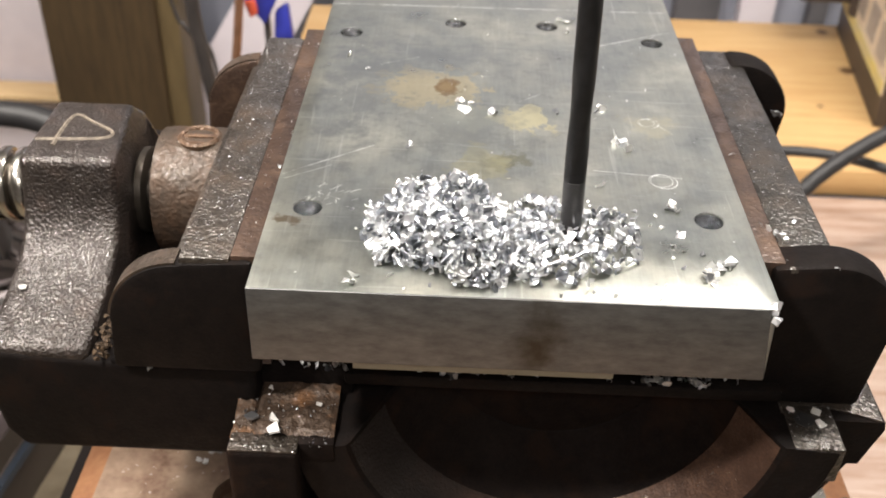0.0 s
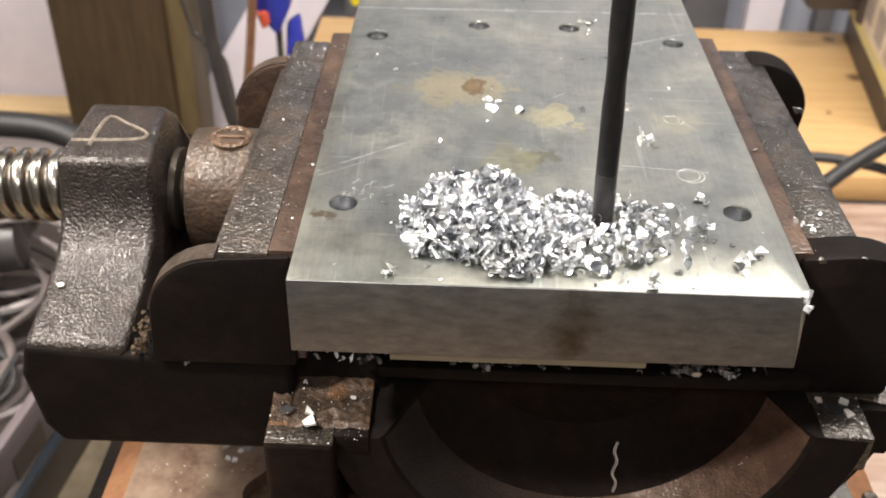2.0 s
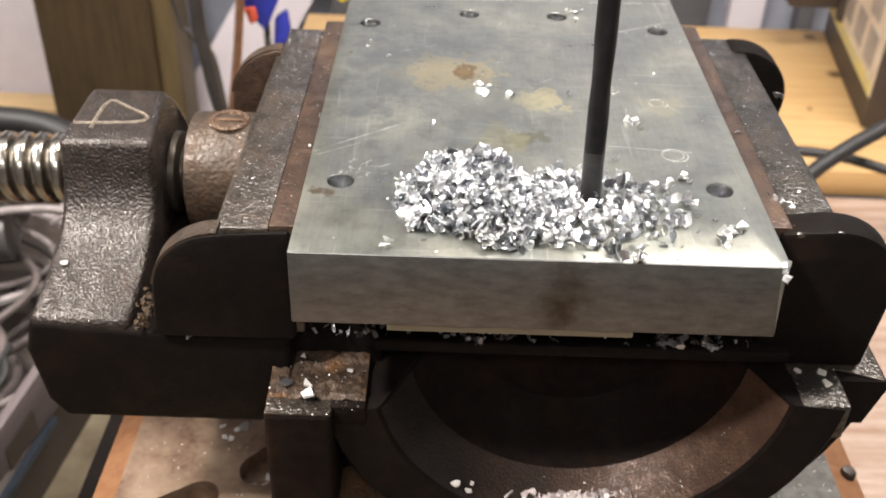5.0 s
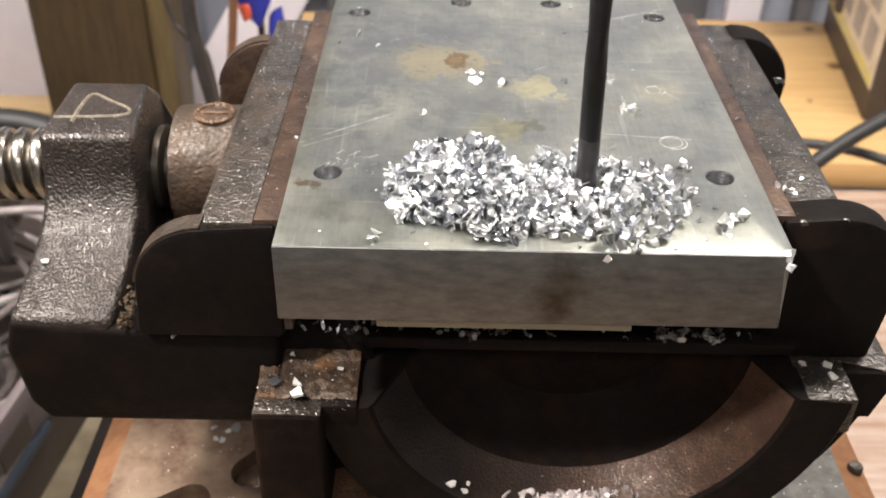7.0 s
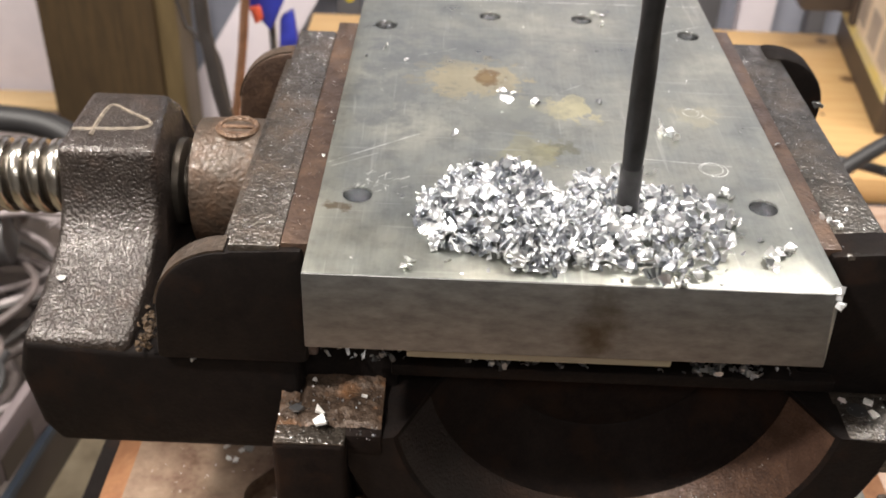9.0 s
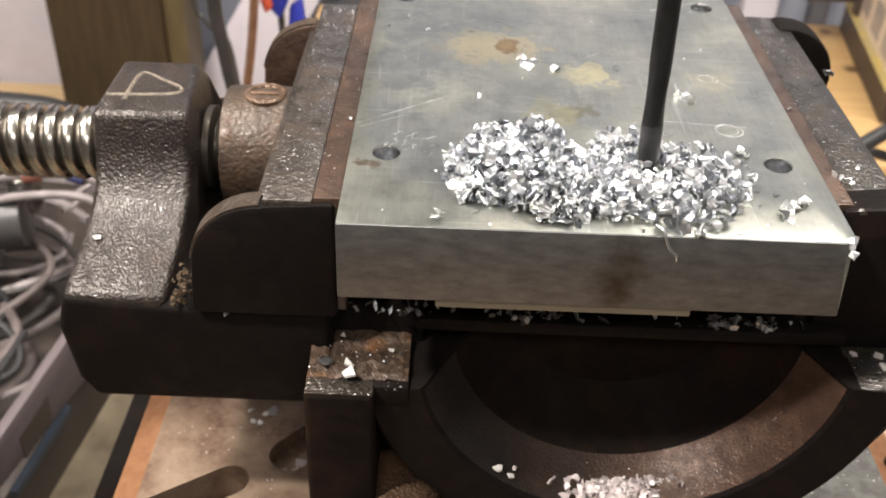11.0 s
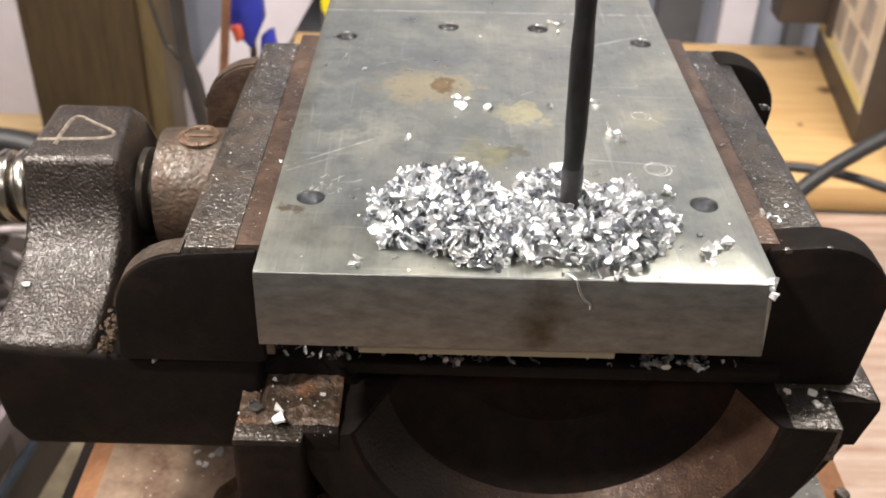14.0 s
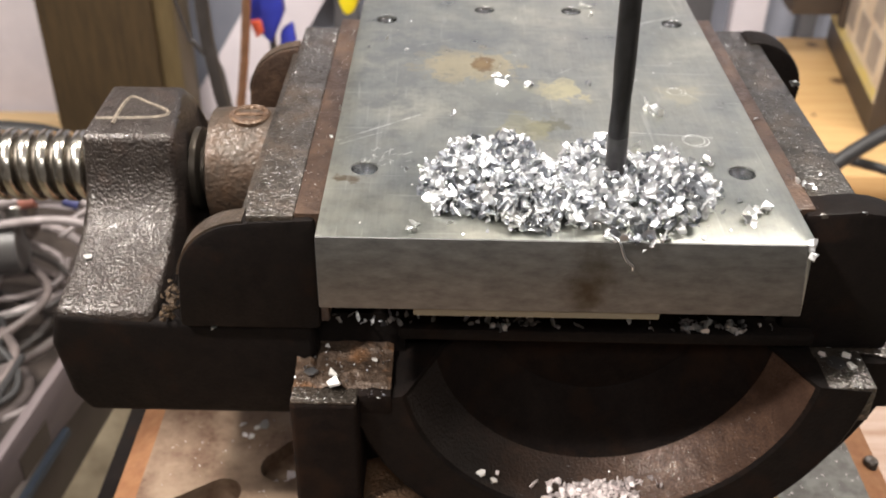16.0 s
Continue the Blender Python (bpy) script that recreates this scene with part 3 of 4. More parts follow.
def left_clutter():
    """A shelf beside the drill table, heaped with cords and tubing."""
    shelf = thing("side_shelf", -4.5, 4, -12, "lavender grey wooden shelf beside the drill table", "shelf")
    slab = prism([(-3.02, 2.55), (-2.74, 5.0), (-2.47, 7.2), (-12, 8.6), (-12, 1.0)], "z", -5.15, -4.55, 0.03)
    part("top", slab, BROWN, shelf)
    board = prism([(-3.02, 2.50), (-2.94, 2.44), (-2.39, 7.1), (-2.48, 7.15)], "z", -4.25, -3.9, 0.015)
    for p in board.verts:  # its lower edge drops away to the back
        if p.co.z < -4.1:
            p.co.z -= 0.13 * (p.co.y - 2.44)
    part("lip", board, SHELF, shelf, "upright edge board")
    part("stain_patch", prism([(-2.880, 3.0), (-2.864, 3.0), (-2.811, 3.45), (-2.827, 3.45)], "z", -4.34, -4.10), BROWN, shelf, "dark patch on the edge board")
    part("support", box(-8, -7.5, 3, 3.5, -12, -5.15), POST_WOOD, shelf)
    part("blue_strip", prism([(-2.93, 2.75), (-2.87, 2.75), (-2.76, 3.70), (-2.82, 3.70)], "z", -4.50, -4.43), plain("slate_blue_paint", (0.034, 0.045, 0.064), 0.5), shelf, "slate blue strip under the edge")
    rng = random.Random(7)
    for n in range(44):
        cx, cy, z = -4.65 + rng.uniform(-0.8, 0.7), 4.7 + rng.uniform(-1.5, 1.5), -4.45 + 0.018 * n
        r, squash, phase, lean = rng.uniform(0.8, 1.5), rng.uniform(0.5, 0.9), rng.uniform(0, 6), rng.uniform(-0.15, 0.15)
        pts = [(cx + r * math.cos(phase + a), cy + r * squash * math.sin(phase + a), z + lean * math.cos(a) + 0.05 * math.sin(3 * a)) for a in np.linspace(0, rng.uniform(4.4, 6.2), 10)]
        ob = part("cord_coil", tube(pts, rng.uniform(0.022, 0.048), 8, 5), rng.choice((CORD, CORD, STRAP, STRAP, HOSE, RUBBER)))
        tagged(ob, "grey-brown cord coiled in a loose heap", "cord", "coiled cords on the shelf")
    torch = thing("torch", -4.4, 4.95, -3.75, "grey plastic torch lying among the cords", "torch")
    part("barrel", tube([(-5.6, 4.75, -3.58), (-4.4, 4.95, -3.54), (-3.72, 5.06, -3.52)], 0.21, 18, 4), GREY_PLASTIC, torch)
    part("head", tube([(-3.74, 5.06, -3.52), (-3.46, 5.11, -3.51)], 0.26, 18, 2), GREY_PLASTIC, torch)
    part("switch", box(-4.3, -4.15, 4.88, 4.98, -3.34, -3.31, 0.01), BLUE, torch)
    hose = part("black_hose", tube([(-9, 7.8, -4.38), (-7.0, 7.6, -3.75), (-5.5, 7.5, -3.62), (-4.6, 7.5, -3.62), (-4.0, 7.5, -3.69), (-3.6, 7.4, -3.90), (-3.2, 7.1, -4.35)], 0.15, 14), RUBBER)
    tagged(hose, "thick black hose lying behind the cords", "hose")
    strap = thing("printed_strap", -3.2, 5.1, -4.4, "pale strap with red and blue print arched over the cords", "strap")
    arch = [(-4.6, 5.1, -4.1), (-4.2, 5.1, -3.5), (-3.87, 5.1, -3.20), (-3.53, 5.1, -3.05), (-2.95, 5.1, -2.99), (-2.66, 5.1, -3.14), (-2.56, 5.1, -3.5), (-2.62, 5.1, -4.3)]
    part("band", tube(arch, 0.055, 10), STRAP, strap)
    part("under_band", tube([(x, y - 0.12, z - 0.16) for x, y, z in arch[1:-1]], 0.04, 10), STRAP, strap)
    part("red_print", tube([(-3.36, 5.06, -3.03), (-3.22, 5.06, -3.005)], 0.058, 10), RED_DULL, strap, "red printed patch")
    part("blue_print", tube([(-2.97, 5.06, -2.985), (-2.84, 5.06, -3.03)], 0.058, 10), BLUE_DULL, strap, "blue printed patch")
    tin = part("bolt", turned([(0.10, -3.6), (0.16, -3.5), (0.16, -3.2), (0.08, -3.15)], (-3.55, 5.4), sides=12), STEEL)
    tagged(tin, "bright steel bolt lying among the cords", "bolt")


left_clutter()
# ---- the drill table ----
def drill_table():
    table = thing("drill_press_table", 0.8, 1, -12, "rust-brown cast iron drill press table with slots", "machine table")
    # a slotted top: an outline with stadium holes, filled and pushed down
    bm = bmesh.new()

    def loop(points):
        vs = [bm.verts.new((x, y, -1.70)) for x, y in points]
        return [bm.edges.new((vs[i], vs[(i + 1) % len(vs)])) for i in range(len(vs))]

    def stadium(x0, y0, x1, y1, r):
        turn = math.degrees(math.atan2(y1 - y0, x1 - x0))
        return arc(x0, y0, r, turn + 90, turn + 270, 8) + arc(x1, y1, r, turn - 90, turn + 90, 8)

    edges = loop([(-0.93, -2.0), (2.31, -2.0), (2.31, 3.3), (-0.93, 3.3)])
    slot_end = arc(-0.559, 0.524, 0.083, -56.3, 123.7, 12)
    edges += loop([(-0.922, 0.182)] + slot_end + [(-0.922, 0.381)])
    edges += loop(stadium(-0.32, 0.685, -0.06, 0.965, 0.095))
    bmesh.ops.triangle_fill(bm, edges=edges, use_beauty=True)
    top = bm.faces[:]
    made = bmesh.ops.extrude_face_region(bm, geom=top)
    bmesh.ops.translate(bm, verts=[v for v in made["geom"] if isinstance(v, bmesh.types.BMVert)], vec=(0, 0, -0.45))
    bmesh.ops.recalc_face_normals(bm, faces=bm.faces)
    part("top", bm, TABLE, table)
    part("recess_floor", box(-0.5, 0.2, 0.5, 1.15, -2.0, -1.79), TABLE, table, "dark floor of the recess")
    for x, out in ((-0.93, -1.05), (2.31, 2.45)):
        part("edge_lip", prism([(x, -1.705), (out, -1.76), (out, -2.1), (x, -2.1)], "y", -2.0, 3.3), TABLE_EDGE, table, "orange rusted edge")
    part("edge_bolt", turned([(0.035, -1.80), (0.035, -1.715), (0.028, -1.705)], (2.40, 0.80), sides=12), IRON_TOP, table, "grey bolt head")
    part("bare_strip", box(1.90, 2.305, -1.0, 2.6, -1.72, -1.694), BARE_IRON, table, "bare grey worn strip of the top")
    # a box added to keep the gap under the table dark
    part("stand", box(-1.46, 2.5, 0.0, 3.0, -12, -2.5, 0.03), IRON, table, "dark box under the drill table")
    part("column_bracket", box(0.2, 1.4, 0.4, 2.0, -2.5, -2.15), IRON, table)


drill_table()


# ---- the tilting vise ----
CX, CZ = 0.98, -0.58


def ring(r_in, r_out, y0, y1, start, end, deep_in=None, n=40):
    """A half ring in the upright plane, its inner side narrowing to deep_in at the back."""
    bm, rows = bmesh.new(), []
    deep_in = deep_in or r_in
    mid = r_in + (deep_in - r_in) * 0.35
    for i in range(n + 1):
        a = radians(start + (end - start) * i / n)
        c, s = math.cos(a), math.sin(a)
        rows.append([bm.verts.new((CX + r * c, y, CZ + r * s)) for r, y in ((r_out, y0 + 0.015), (r_out - 0.015, y0), (r_in + 0.015, y0), (r_in, y0 + 0.015), (mid, y0 + (y1 - y0) * 0.6), (deep_in, y1), (r_out, y1))])
    for a, b in zip(rows, rows[1:]):
        for k in range(7):
            bm.faces.new((a[k], a[(k + 1) % 7], b[(k + 1) % 7], b[k]))
    bm.faces.new(rows[0][::-1])
    bm.faces.new(rows[-1])
    bmesh.ops.recalc_face_normals(bm, faces=bm.faces)
    return bm


def jaw_web(side, y0, y1):
    """The rounded end cheek of a jaw; side -1 for the sliding jaw, 1 for the fixed one."""
    if side < 0:
        outline = [(-0.03, -0.545), (-0.530, -0.545), (-0.515, -0.355)] + arc(-0.265, -0.355, 0.25, 180, 90, 12)[1:] + [(-0.255, -0.100), (-0.03, -0.0845)]
    else:
        inner = 1.60 if y0 < 1 else 1.74
        outline = [(inner, -0.645), (inner, -0.075), (1.775, -0.06)] + arc(1.80, -0.30, 0.24, 88, -8, 10) + [(2.005, -0.645)]
    return prism(outline, "y", y0, y1, 0.022, 2)


def cheek_edge(y0, y1):
    """The rounded top of a sliding jaw's cheek, coloured paler for the light on it."""
    return prism(arc(-0.265, -0.355, 0.2535, 172, 92, 14) + arc(-0.265, -0.355, 0.246, 92, 172, 14), "y", y0 + 0.012, y1)


def vise():
    v = thing("tilting_vise", 0.9, 1, -1.70, "oily dark cast iron tilting machine vise with rusted jaws", "vise")
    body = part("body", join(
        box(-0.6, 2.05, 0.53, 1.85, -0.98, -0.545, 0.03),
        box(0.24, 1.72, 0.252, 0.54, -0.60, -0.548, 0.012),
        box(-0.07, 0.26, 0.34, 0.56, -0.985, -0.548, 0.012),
    ), IRON, v, "dark cast body")
    # front near black, top paler: the shoulder's shade and light as colour
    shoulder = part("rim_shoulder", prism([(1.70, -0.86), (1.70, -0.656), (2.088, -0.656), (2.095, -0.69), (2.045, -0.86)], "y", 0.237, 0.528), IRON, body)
    part("worn_top", prism([(1.70, 0.245), (1.92, 0.290), (2.075, 0.235), (2.085, 0.528), (1.70, 0.528)], "z", -0.656, -0.646, 0.003), IRON_TOP, shoulder, "grey top speckled with swarf, its light in the colour")
    block = join(
        prism([(0.27, -0.515), (0.40, -0.485), (0.52, -0.455), (0.64, -0.415), (0.72, -0.365), (0.77, -0.30), (0.80, -0.21), (0.82, -0.10),
               (1.255, -0.095), (1.36, -0.18), (1.40, -0.32), (1.38, -0.60), (0.27, -0.60)], "x", -0.985, -0.628, 0.028, 3))
    for p in block.verts:  # the far side draws in towards its top
        if p.co.x > -0.70:
            p.co.x -= 0.055 * min(1, max(0, (p.co.y - 0.80) / 0.45)) * min(1, max(0, (p.co.z + 0.36) / 0.22))
    end = part("end_block", block, IRON_ROUGH, v, "coarse cast end block that carries the screw")
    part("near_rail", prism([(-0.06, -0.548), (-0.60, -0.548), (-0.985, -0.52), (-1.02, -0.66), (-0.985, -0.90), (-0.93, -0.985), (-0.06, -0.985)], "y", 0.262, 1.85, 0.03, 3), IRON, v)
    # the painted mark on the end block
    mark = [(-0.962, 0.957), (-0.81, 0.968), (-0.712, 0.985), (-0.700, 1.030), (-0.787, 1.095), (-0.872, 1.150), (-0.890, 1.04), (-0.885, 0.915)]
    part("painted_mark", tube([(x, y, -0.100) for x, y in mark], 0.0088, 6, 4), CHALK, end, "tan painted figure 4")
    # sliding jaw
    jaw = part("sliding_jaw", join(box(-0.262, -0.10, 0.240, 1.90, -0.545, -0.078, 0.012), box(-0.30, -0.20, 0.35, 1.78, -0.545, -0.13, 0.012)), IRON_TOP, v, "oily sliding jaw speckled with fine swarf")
    # near cheek: dark front, paler top edge, shade and light put into colour
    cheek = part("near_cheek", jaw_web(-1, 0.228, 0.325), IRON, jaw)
    part("worn_edge", cheek_edge(0.228, 0.322), BOSS, cheek, "paler brown edge, its light in the colour")
    cheek = part("far_cheek", jaw_web(-1, 1.70, 1.785), RUST, jaw)
    part("worn_edge", cheek_edge(1.70, 1.782), BOSS, cheek, "paler brown edge, its light in the colour")
    part("jaw_plate", box(-0.10, -0.001, 0.25, 1.985, -0.52, -0.072, 0.006), RUST, jaw, "brown rusted jaw plate")
    boss = part("screw_boss", turned([(0.20, -0.56), (0.245, -0.545), (0.25, -0.50), (0.25, -0.2)], (1.10, -0.385), "x", 40), BOSS, jaw, "tan rusted round boss")
    cap = part("cap_screw", join(
        turned([(0.080, -0.16), (0.083, -0.136), (0.074, -0.127), (0.062, -0.129), (0.056, -0.139)], (-0.39, 1.09)),
        box(-0.45, -0.33, 1.078, 1.102, -0.145, -0.129, 0.006)), CAP_RUST, boss, "rusted slotted cap screw")
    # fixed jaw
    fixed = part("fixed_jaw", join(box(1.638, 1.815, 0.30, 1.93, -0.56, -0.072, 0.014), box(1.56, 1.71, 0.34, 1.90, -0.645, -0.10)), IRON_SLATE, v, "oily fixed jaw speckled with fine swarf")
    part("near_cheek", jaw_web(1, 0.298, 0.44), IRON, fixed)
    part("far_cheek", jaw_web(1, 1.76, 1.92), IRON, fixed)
    part("jaw_plate", box(1.536, 1.638, 0.325, 2.04, -0.52, -0.066, 0.006), RUST, fixed, "brown rusted jaw plate")
    # screw with its thread
    screw = part("lead_screw", turned([(0.118, -3.6), (0.118, -0.5)], (1.10, -0.39), "x", 32), THREAD_DARK, v, "bright steel lead screw")
    bm, rows, pitch, sides = bmesh.new(), [], 0.0715, 28
    turns = int(2.6 / pitch)
    for i in range(turns * sides + 1):
        a, x = 2 * math.pi * i / sides, -3.55 + pitch * i / sides
        c, s = math.cos(a), math.sin(a)
        rows.append([bm.verts.new((x + o * pitch, 1.10 + r * c, -0.39 + r * s)) for o, r in ((-0.40, 0.112), (-0.30, 0.143), (-0.18, 0.149), (0.18, 0.149), (0.30, 0.143), (0.40, 0.112))])
    for p, q in zip(rows, rows[1:]):
        for k in range(5):
            bm.faces.new((p[k], q[k], q[k + 1], p[k + 1]))
    bmesh.ops.recalc_face_normals(bm, faces=bm.faces)
    part("thread", bm, STEEL, screw, "worn bright thread")
    part("thrust_collar", turned([(0.15, -0.64), (0.17, -0.63), (0.17, -0.605), (0.15, -0.595)], (1.10, -0.39), "x", 32), THREAD_DARK, screw)
    # tilting half disc and its cradle
    disc = part("tilt_disc", ring(0.72, 0.93, 0.088, 0.52, 191, 355, 0.35), IRON, v, "half-round rim with rust-dusted inner side")
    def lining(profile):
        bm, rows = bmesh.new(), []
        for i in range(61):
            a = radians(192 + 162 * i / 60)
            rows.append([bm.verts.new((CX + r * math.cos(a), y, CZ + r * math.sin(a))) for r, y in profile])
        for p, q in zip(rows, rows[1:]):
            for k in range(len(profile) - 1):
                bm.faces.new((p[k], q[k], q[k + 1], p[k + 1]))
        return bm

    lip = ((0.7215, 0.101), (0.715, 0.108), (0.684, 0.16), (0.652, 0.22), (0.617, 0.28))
    # rust-dusted lining whose colour also carries the shade on its left
    part("rim_lining", lining(lip), DUSTY, disc, "inner side of the rim, dusted with rust, its left darkened as shade")
    # the deeper lining and the web are near black: shade put into colour
    part("inner_recess", lining(((0.617, 0.28), (0.582, 0.342), (0.515, 0.395), (0.452, 0.440), (0.420, 0.464))), IRON_CHEEK, disc, "recess behind the rim, coloured black for its shade")
    part("outer_rim", ring(0.92, 1.115, 0.28, 0.60, 190, 355), IRON, disc)
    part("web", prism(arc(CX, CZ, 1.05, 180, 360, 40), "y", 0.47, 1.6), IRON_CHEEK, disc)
    part("near_lug", box(1.737, 1.912, 0.09, 0.30, -0.80, -0.645, 0.01), IRON_TOP, disc, "lug with a chipped hole")
    # a black disc, not a bore: the hole's inner shade is its colour
    part("screw_hole", turned([(0.034, -0.66), (0.034, -0.6435), (0.030, -0.6432)], (1.805, 0.225), sides=20), RUBBER, disc, "black disc for the empty screw hole")
    clamp = part("cradle_cheek", join(
        box(-0.134, 0.108, 0.035, 0.37, -1.70, -0.718, 0.022, 3),
        box(0.10, 0.222, 0.082, 0.37, -0.80, -0.714, 0.008)), IRON_CHEEK, v, "upright cradle cheek")
    bm, nx, ny = bmesh.new(), 44, 32
    grid = []
    for j in range(ny + 1):
        row = []
        for i in range(nx + 1):
            x, up = -0.130 + 0.348 * i / nx, j / ny
            y = 0.115 + 0.253 * up if x > -0.06 else 0.095 + 0.165 * up
            climb = 0.04 * max(0.0, up - 0.7)
            edge = min(i + 3, nx - i + 3, j + 3) / 6.0
            lump = noise.noise(Vector((x * 14, y * 14, 3))) + 0.6 * noise.noise(Vector((x * 40, y * 40, 9)))
            lean = 0.010 * (y - 0.10) / 0.2 + 0.012 * (x > -0.055)
            row.append(bm.verts.new((x, y - 0.5 * climb * 0.2 + 0.008 * lump * (climb > 0), -0.726 + min(edge, 1) * 0.012 + 0.013 * lump + lean + climb)))
        grid.append(row)
    for a, b in zip(grid, grid[1:]):
        for i in range(nx):
            bm.faces.new((a[i], a[i + 1], b[i + 1], b[i]))
    part("rust_crust", bm, ORANGE_RUST, clamp, "orange rust crust")
    part("worn_lip", box(-0.128, 0.102, 0.042, 0.125, -0.722, -0.7135, 0.003), IRON_TOP, clamp, "grey lip")
    part("pivot_boss", turned([(0.10, 0.03), (0.135, 0.02), (0.145, -0.022), (0.165, -0.03), (0.18, -0.012), (0.18, 0.30)], (0.185, -1.395), "y", 40), CAP_RUST, clamp, "rust-brown dished round boss")
    part("base", prism([(0.25, -1.70), (1.75, -1.70), (1.75, -1.50), (1.55, -1.35), (0.45, -1.35), (0.25, -1.50)], "y", 0.25, 1.75, 0.02), IRON, v)


vise()


# ---- the drilled plate ----
HOLES = [(0.121, 0.428), (1.404, 0.444), (0.120, 1.800), (0.565, 1.940), (0.967, 1.945), (1.410, 1.810), (0.88, 2.42), (0.62, 2.60)]
DRILL_AT = (0.950, 0.318)


def plate():
    slab = thing("aluminium_plate", 0.76, 1.4, -0.27, "thick milled aluminium plate with drilled holes, stains and scratches", "metal plate")
    wide, long, thick, r = 1.534, 2.95, 0.27, 0.046
    holes = [(x, y, r) for x, y in HOLES] + [(*DRILL_AT, 0.036)]
    bm = bmesh.new()

    def loop(points):
        vs = [bm.verts.new((x, y, 0)) for x, y in points]
        return [bm.edges.new((vs[i], vs[(i + 1) % len(vs)])) for i in range(len(vs))]

    edges = loop([(0, 0), (wide - 0.035, 0), (wide, 0.04), (wide, long), (0, long)])
    for x, y, q in holes:
        edges += loop(arc(x, y, q, 0, 360 * 31 / 32, 31))
    bmesh.ops.triangle_fill(bm, edges=edges, use_beauty=True)
    top = bm.faces[:]
    made = bmesh.ops.extrude_face_region(bm, geom=top)
    for v in made["geom"]:
        if isinstance(v, bmesh.types.BMVert):
            v.co.z = -thick
    # the torn near corner is whole lower down
    for v in bm.verts:
        if v.co.z < -0.1 and v.co.x > wide - 0.05 and v.co.y < 0.05:
            v.co.x, v.co.y = (wide - 0.004, 0.0) if v.co.y < 0.01 else (wide, 0.004)
    bmesh.ops.recalc_face_normals(bm, faces=bm.faces)
    bm.normal_update()
    rim = [e for e in bm.edges if len(e.link_faces) == 2 and e.calc_face_angle(0) > radians(50)
           and (all(v.co.y < 0.05 for v in e.verts) or all(v.co.x < 0.001 for v in e.verts) or all(v.co.x > wide - 0.04 for v in e.verts))]
    bmesh.ops.bevel(bm, geom=rim, offset=0.005, segments=2, affect="EDGES", profile=0.5)
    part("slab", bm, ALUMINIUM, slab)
    for x, y, q in holes[:-1]:
        bm = bmesh.new()
        rows = []
        for rr, z in ((q + 0.003, 0.0012), (q - 0.0015, -0.006), (q - 0.0015, -0.265), (q + 0.0, -0.268)):
            rows.append([bm.verts.new((x + rr * math.cos(a), y + rr * math.sin(a), z)) for a in (2 * math.pi * k / 32 for k in range(32))])
        for a, b in zip(rows, rows[1:]):
            for k in range(32):
                bm.faces.new((a[k], b[k], b[(k + 1) % 32], a[(k + 1) % 32]))
        part("drilled_hole", bm, BARE_HOLE, slab, "bright bored hole")
    burr = bmesh.new()
    for c, q in (((1.512, 0.018, -0.012), 0.020), ((1.522, -0.002, -0.034), 0.016), ((1.526, 0.03, -0.006), 0.013)):
        bmesh.ops.create_icosphere(burr, subdivisions=1, radius=q, matrix=Matrix.Translation(c))
    rng = random.Random(3)
    for v in burr.verts:
        v.co += Vector((rng.uniform(-1, 1), rng.uniform(-1, 1), rng.uniform(-1, 1))) * 0.007
    part("torn_corner", burr, CHIP, slab, "torn bright corner burr", smooth=False)


plate()
strip = part("packing_strip", box(0.30, 1.09, 0.016, 1.8, -0.306, -0.272, 0.004), PARALLEL)
tagged(strip, "yellowed wooden packing strip under the plate", "packing strip")
bar = part("parallel_bar", box(0.45, 0.95, 0.62, 1.75, -0.545, -0.306, 0.01), IRON)
tagged(bar, "dark steel parallel bar under the packing strip", "parallel bar")


# ---- swarf ----
def chip_form(seed):
    """One curled, tapering flake, about one unit long, with real thickness."""
    rng = random.Random(seed)
    n = rng.choice((3, 4, 5))
    bend, cone, wide, thick = rng.choice((rng.uniform(0.5, 1.6), rng.uniform(1.8, 3.6))), rng.uniform(0.25, 0.95), rng.choice((rng.uniform(0.16, 0.3), rng.uniform(0.35, 0.7))), 0.045
    verts, faces = [], []
    for layer in (0, thick):
        for i in range(n + 1):
            t = i / n
            for side in (0, 1):
                radius = 1.0 / bend * (1.0 - cone * 0.6 * side) + layer
                a = bend * (t - 0.5)
                w = wide * (side - 0.5) * (0.20 + 0.80 * math.sin(math.pi * (0.12 + 0.80 * t)))
                verts.append((radius * math.sin(a), w + rng.uniform(-0.08, 0.08), radius * math.cos(a) - 1.0 / bend + rng.uniform(-0.06, 0.06)))
    m = 2 * (n + 1)
    for i in range(n):
        a = 2 * i
        faces.append((a, a + 1, a + 3, a + 2))
        faces.append((m + a, m + a + 2, m + a + 3, m + a + 1))
        faces.append((a, a + 2, m + a + 2, m + a))
        faces.append((a + 1, m + a + 1, m + a + 3, a + 3))
    faces.append((0, m, m + 1, 1))
    faces.append((m - 2, m - 1, 2 * m - 1, 2 * m - 2))
    return verts, faces


FORMS = [chip_form(s) for s in range(14)]
CHIP_MESHES = []
for verts, faces in FORMS:
    mesh = bpy.data.meshes.new("chip")
    mesh.from_pydata([tuple(UNIT * c for c in p) for p in verts], [], faces)
    mesh.materials.append(CHIP)
    CHIP_MESHES.append(mesh)


def any_turn(rng, flat=1.0):
    return Euler((rng.gauss(0, 0.9 * flat), rng.gauss(0, 0.9 * flat), rng.uniform(0, 6.28))).to_matrix().to_4x4()


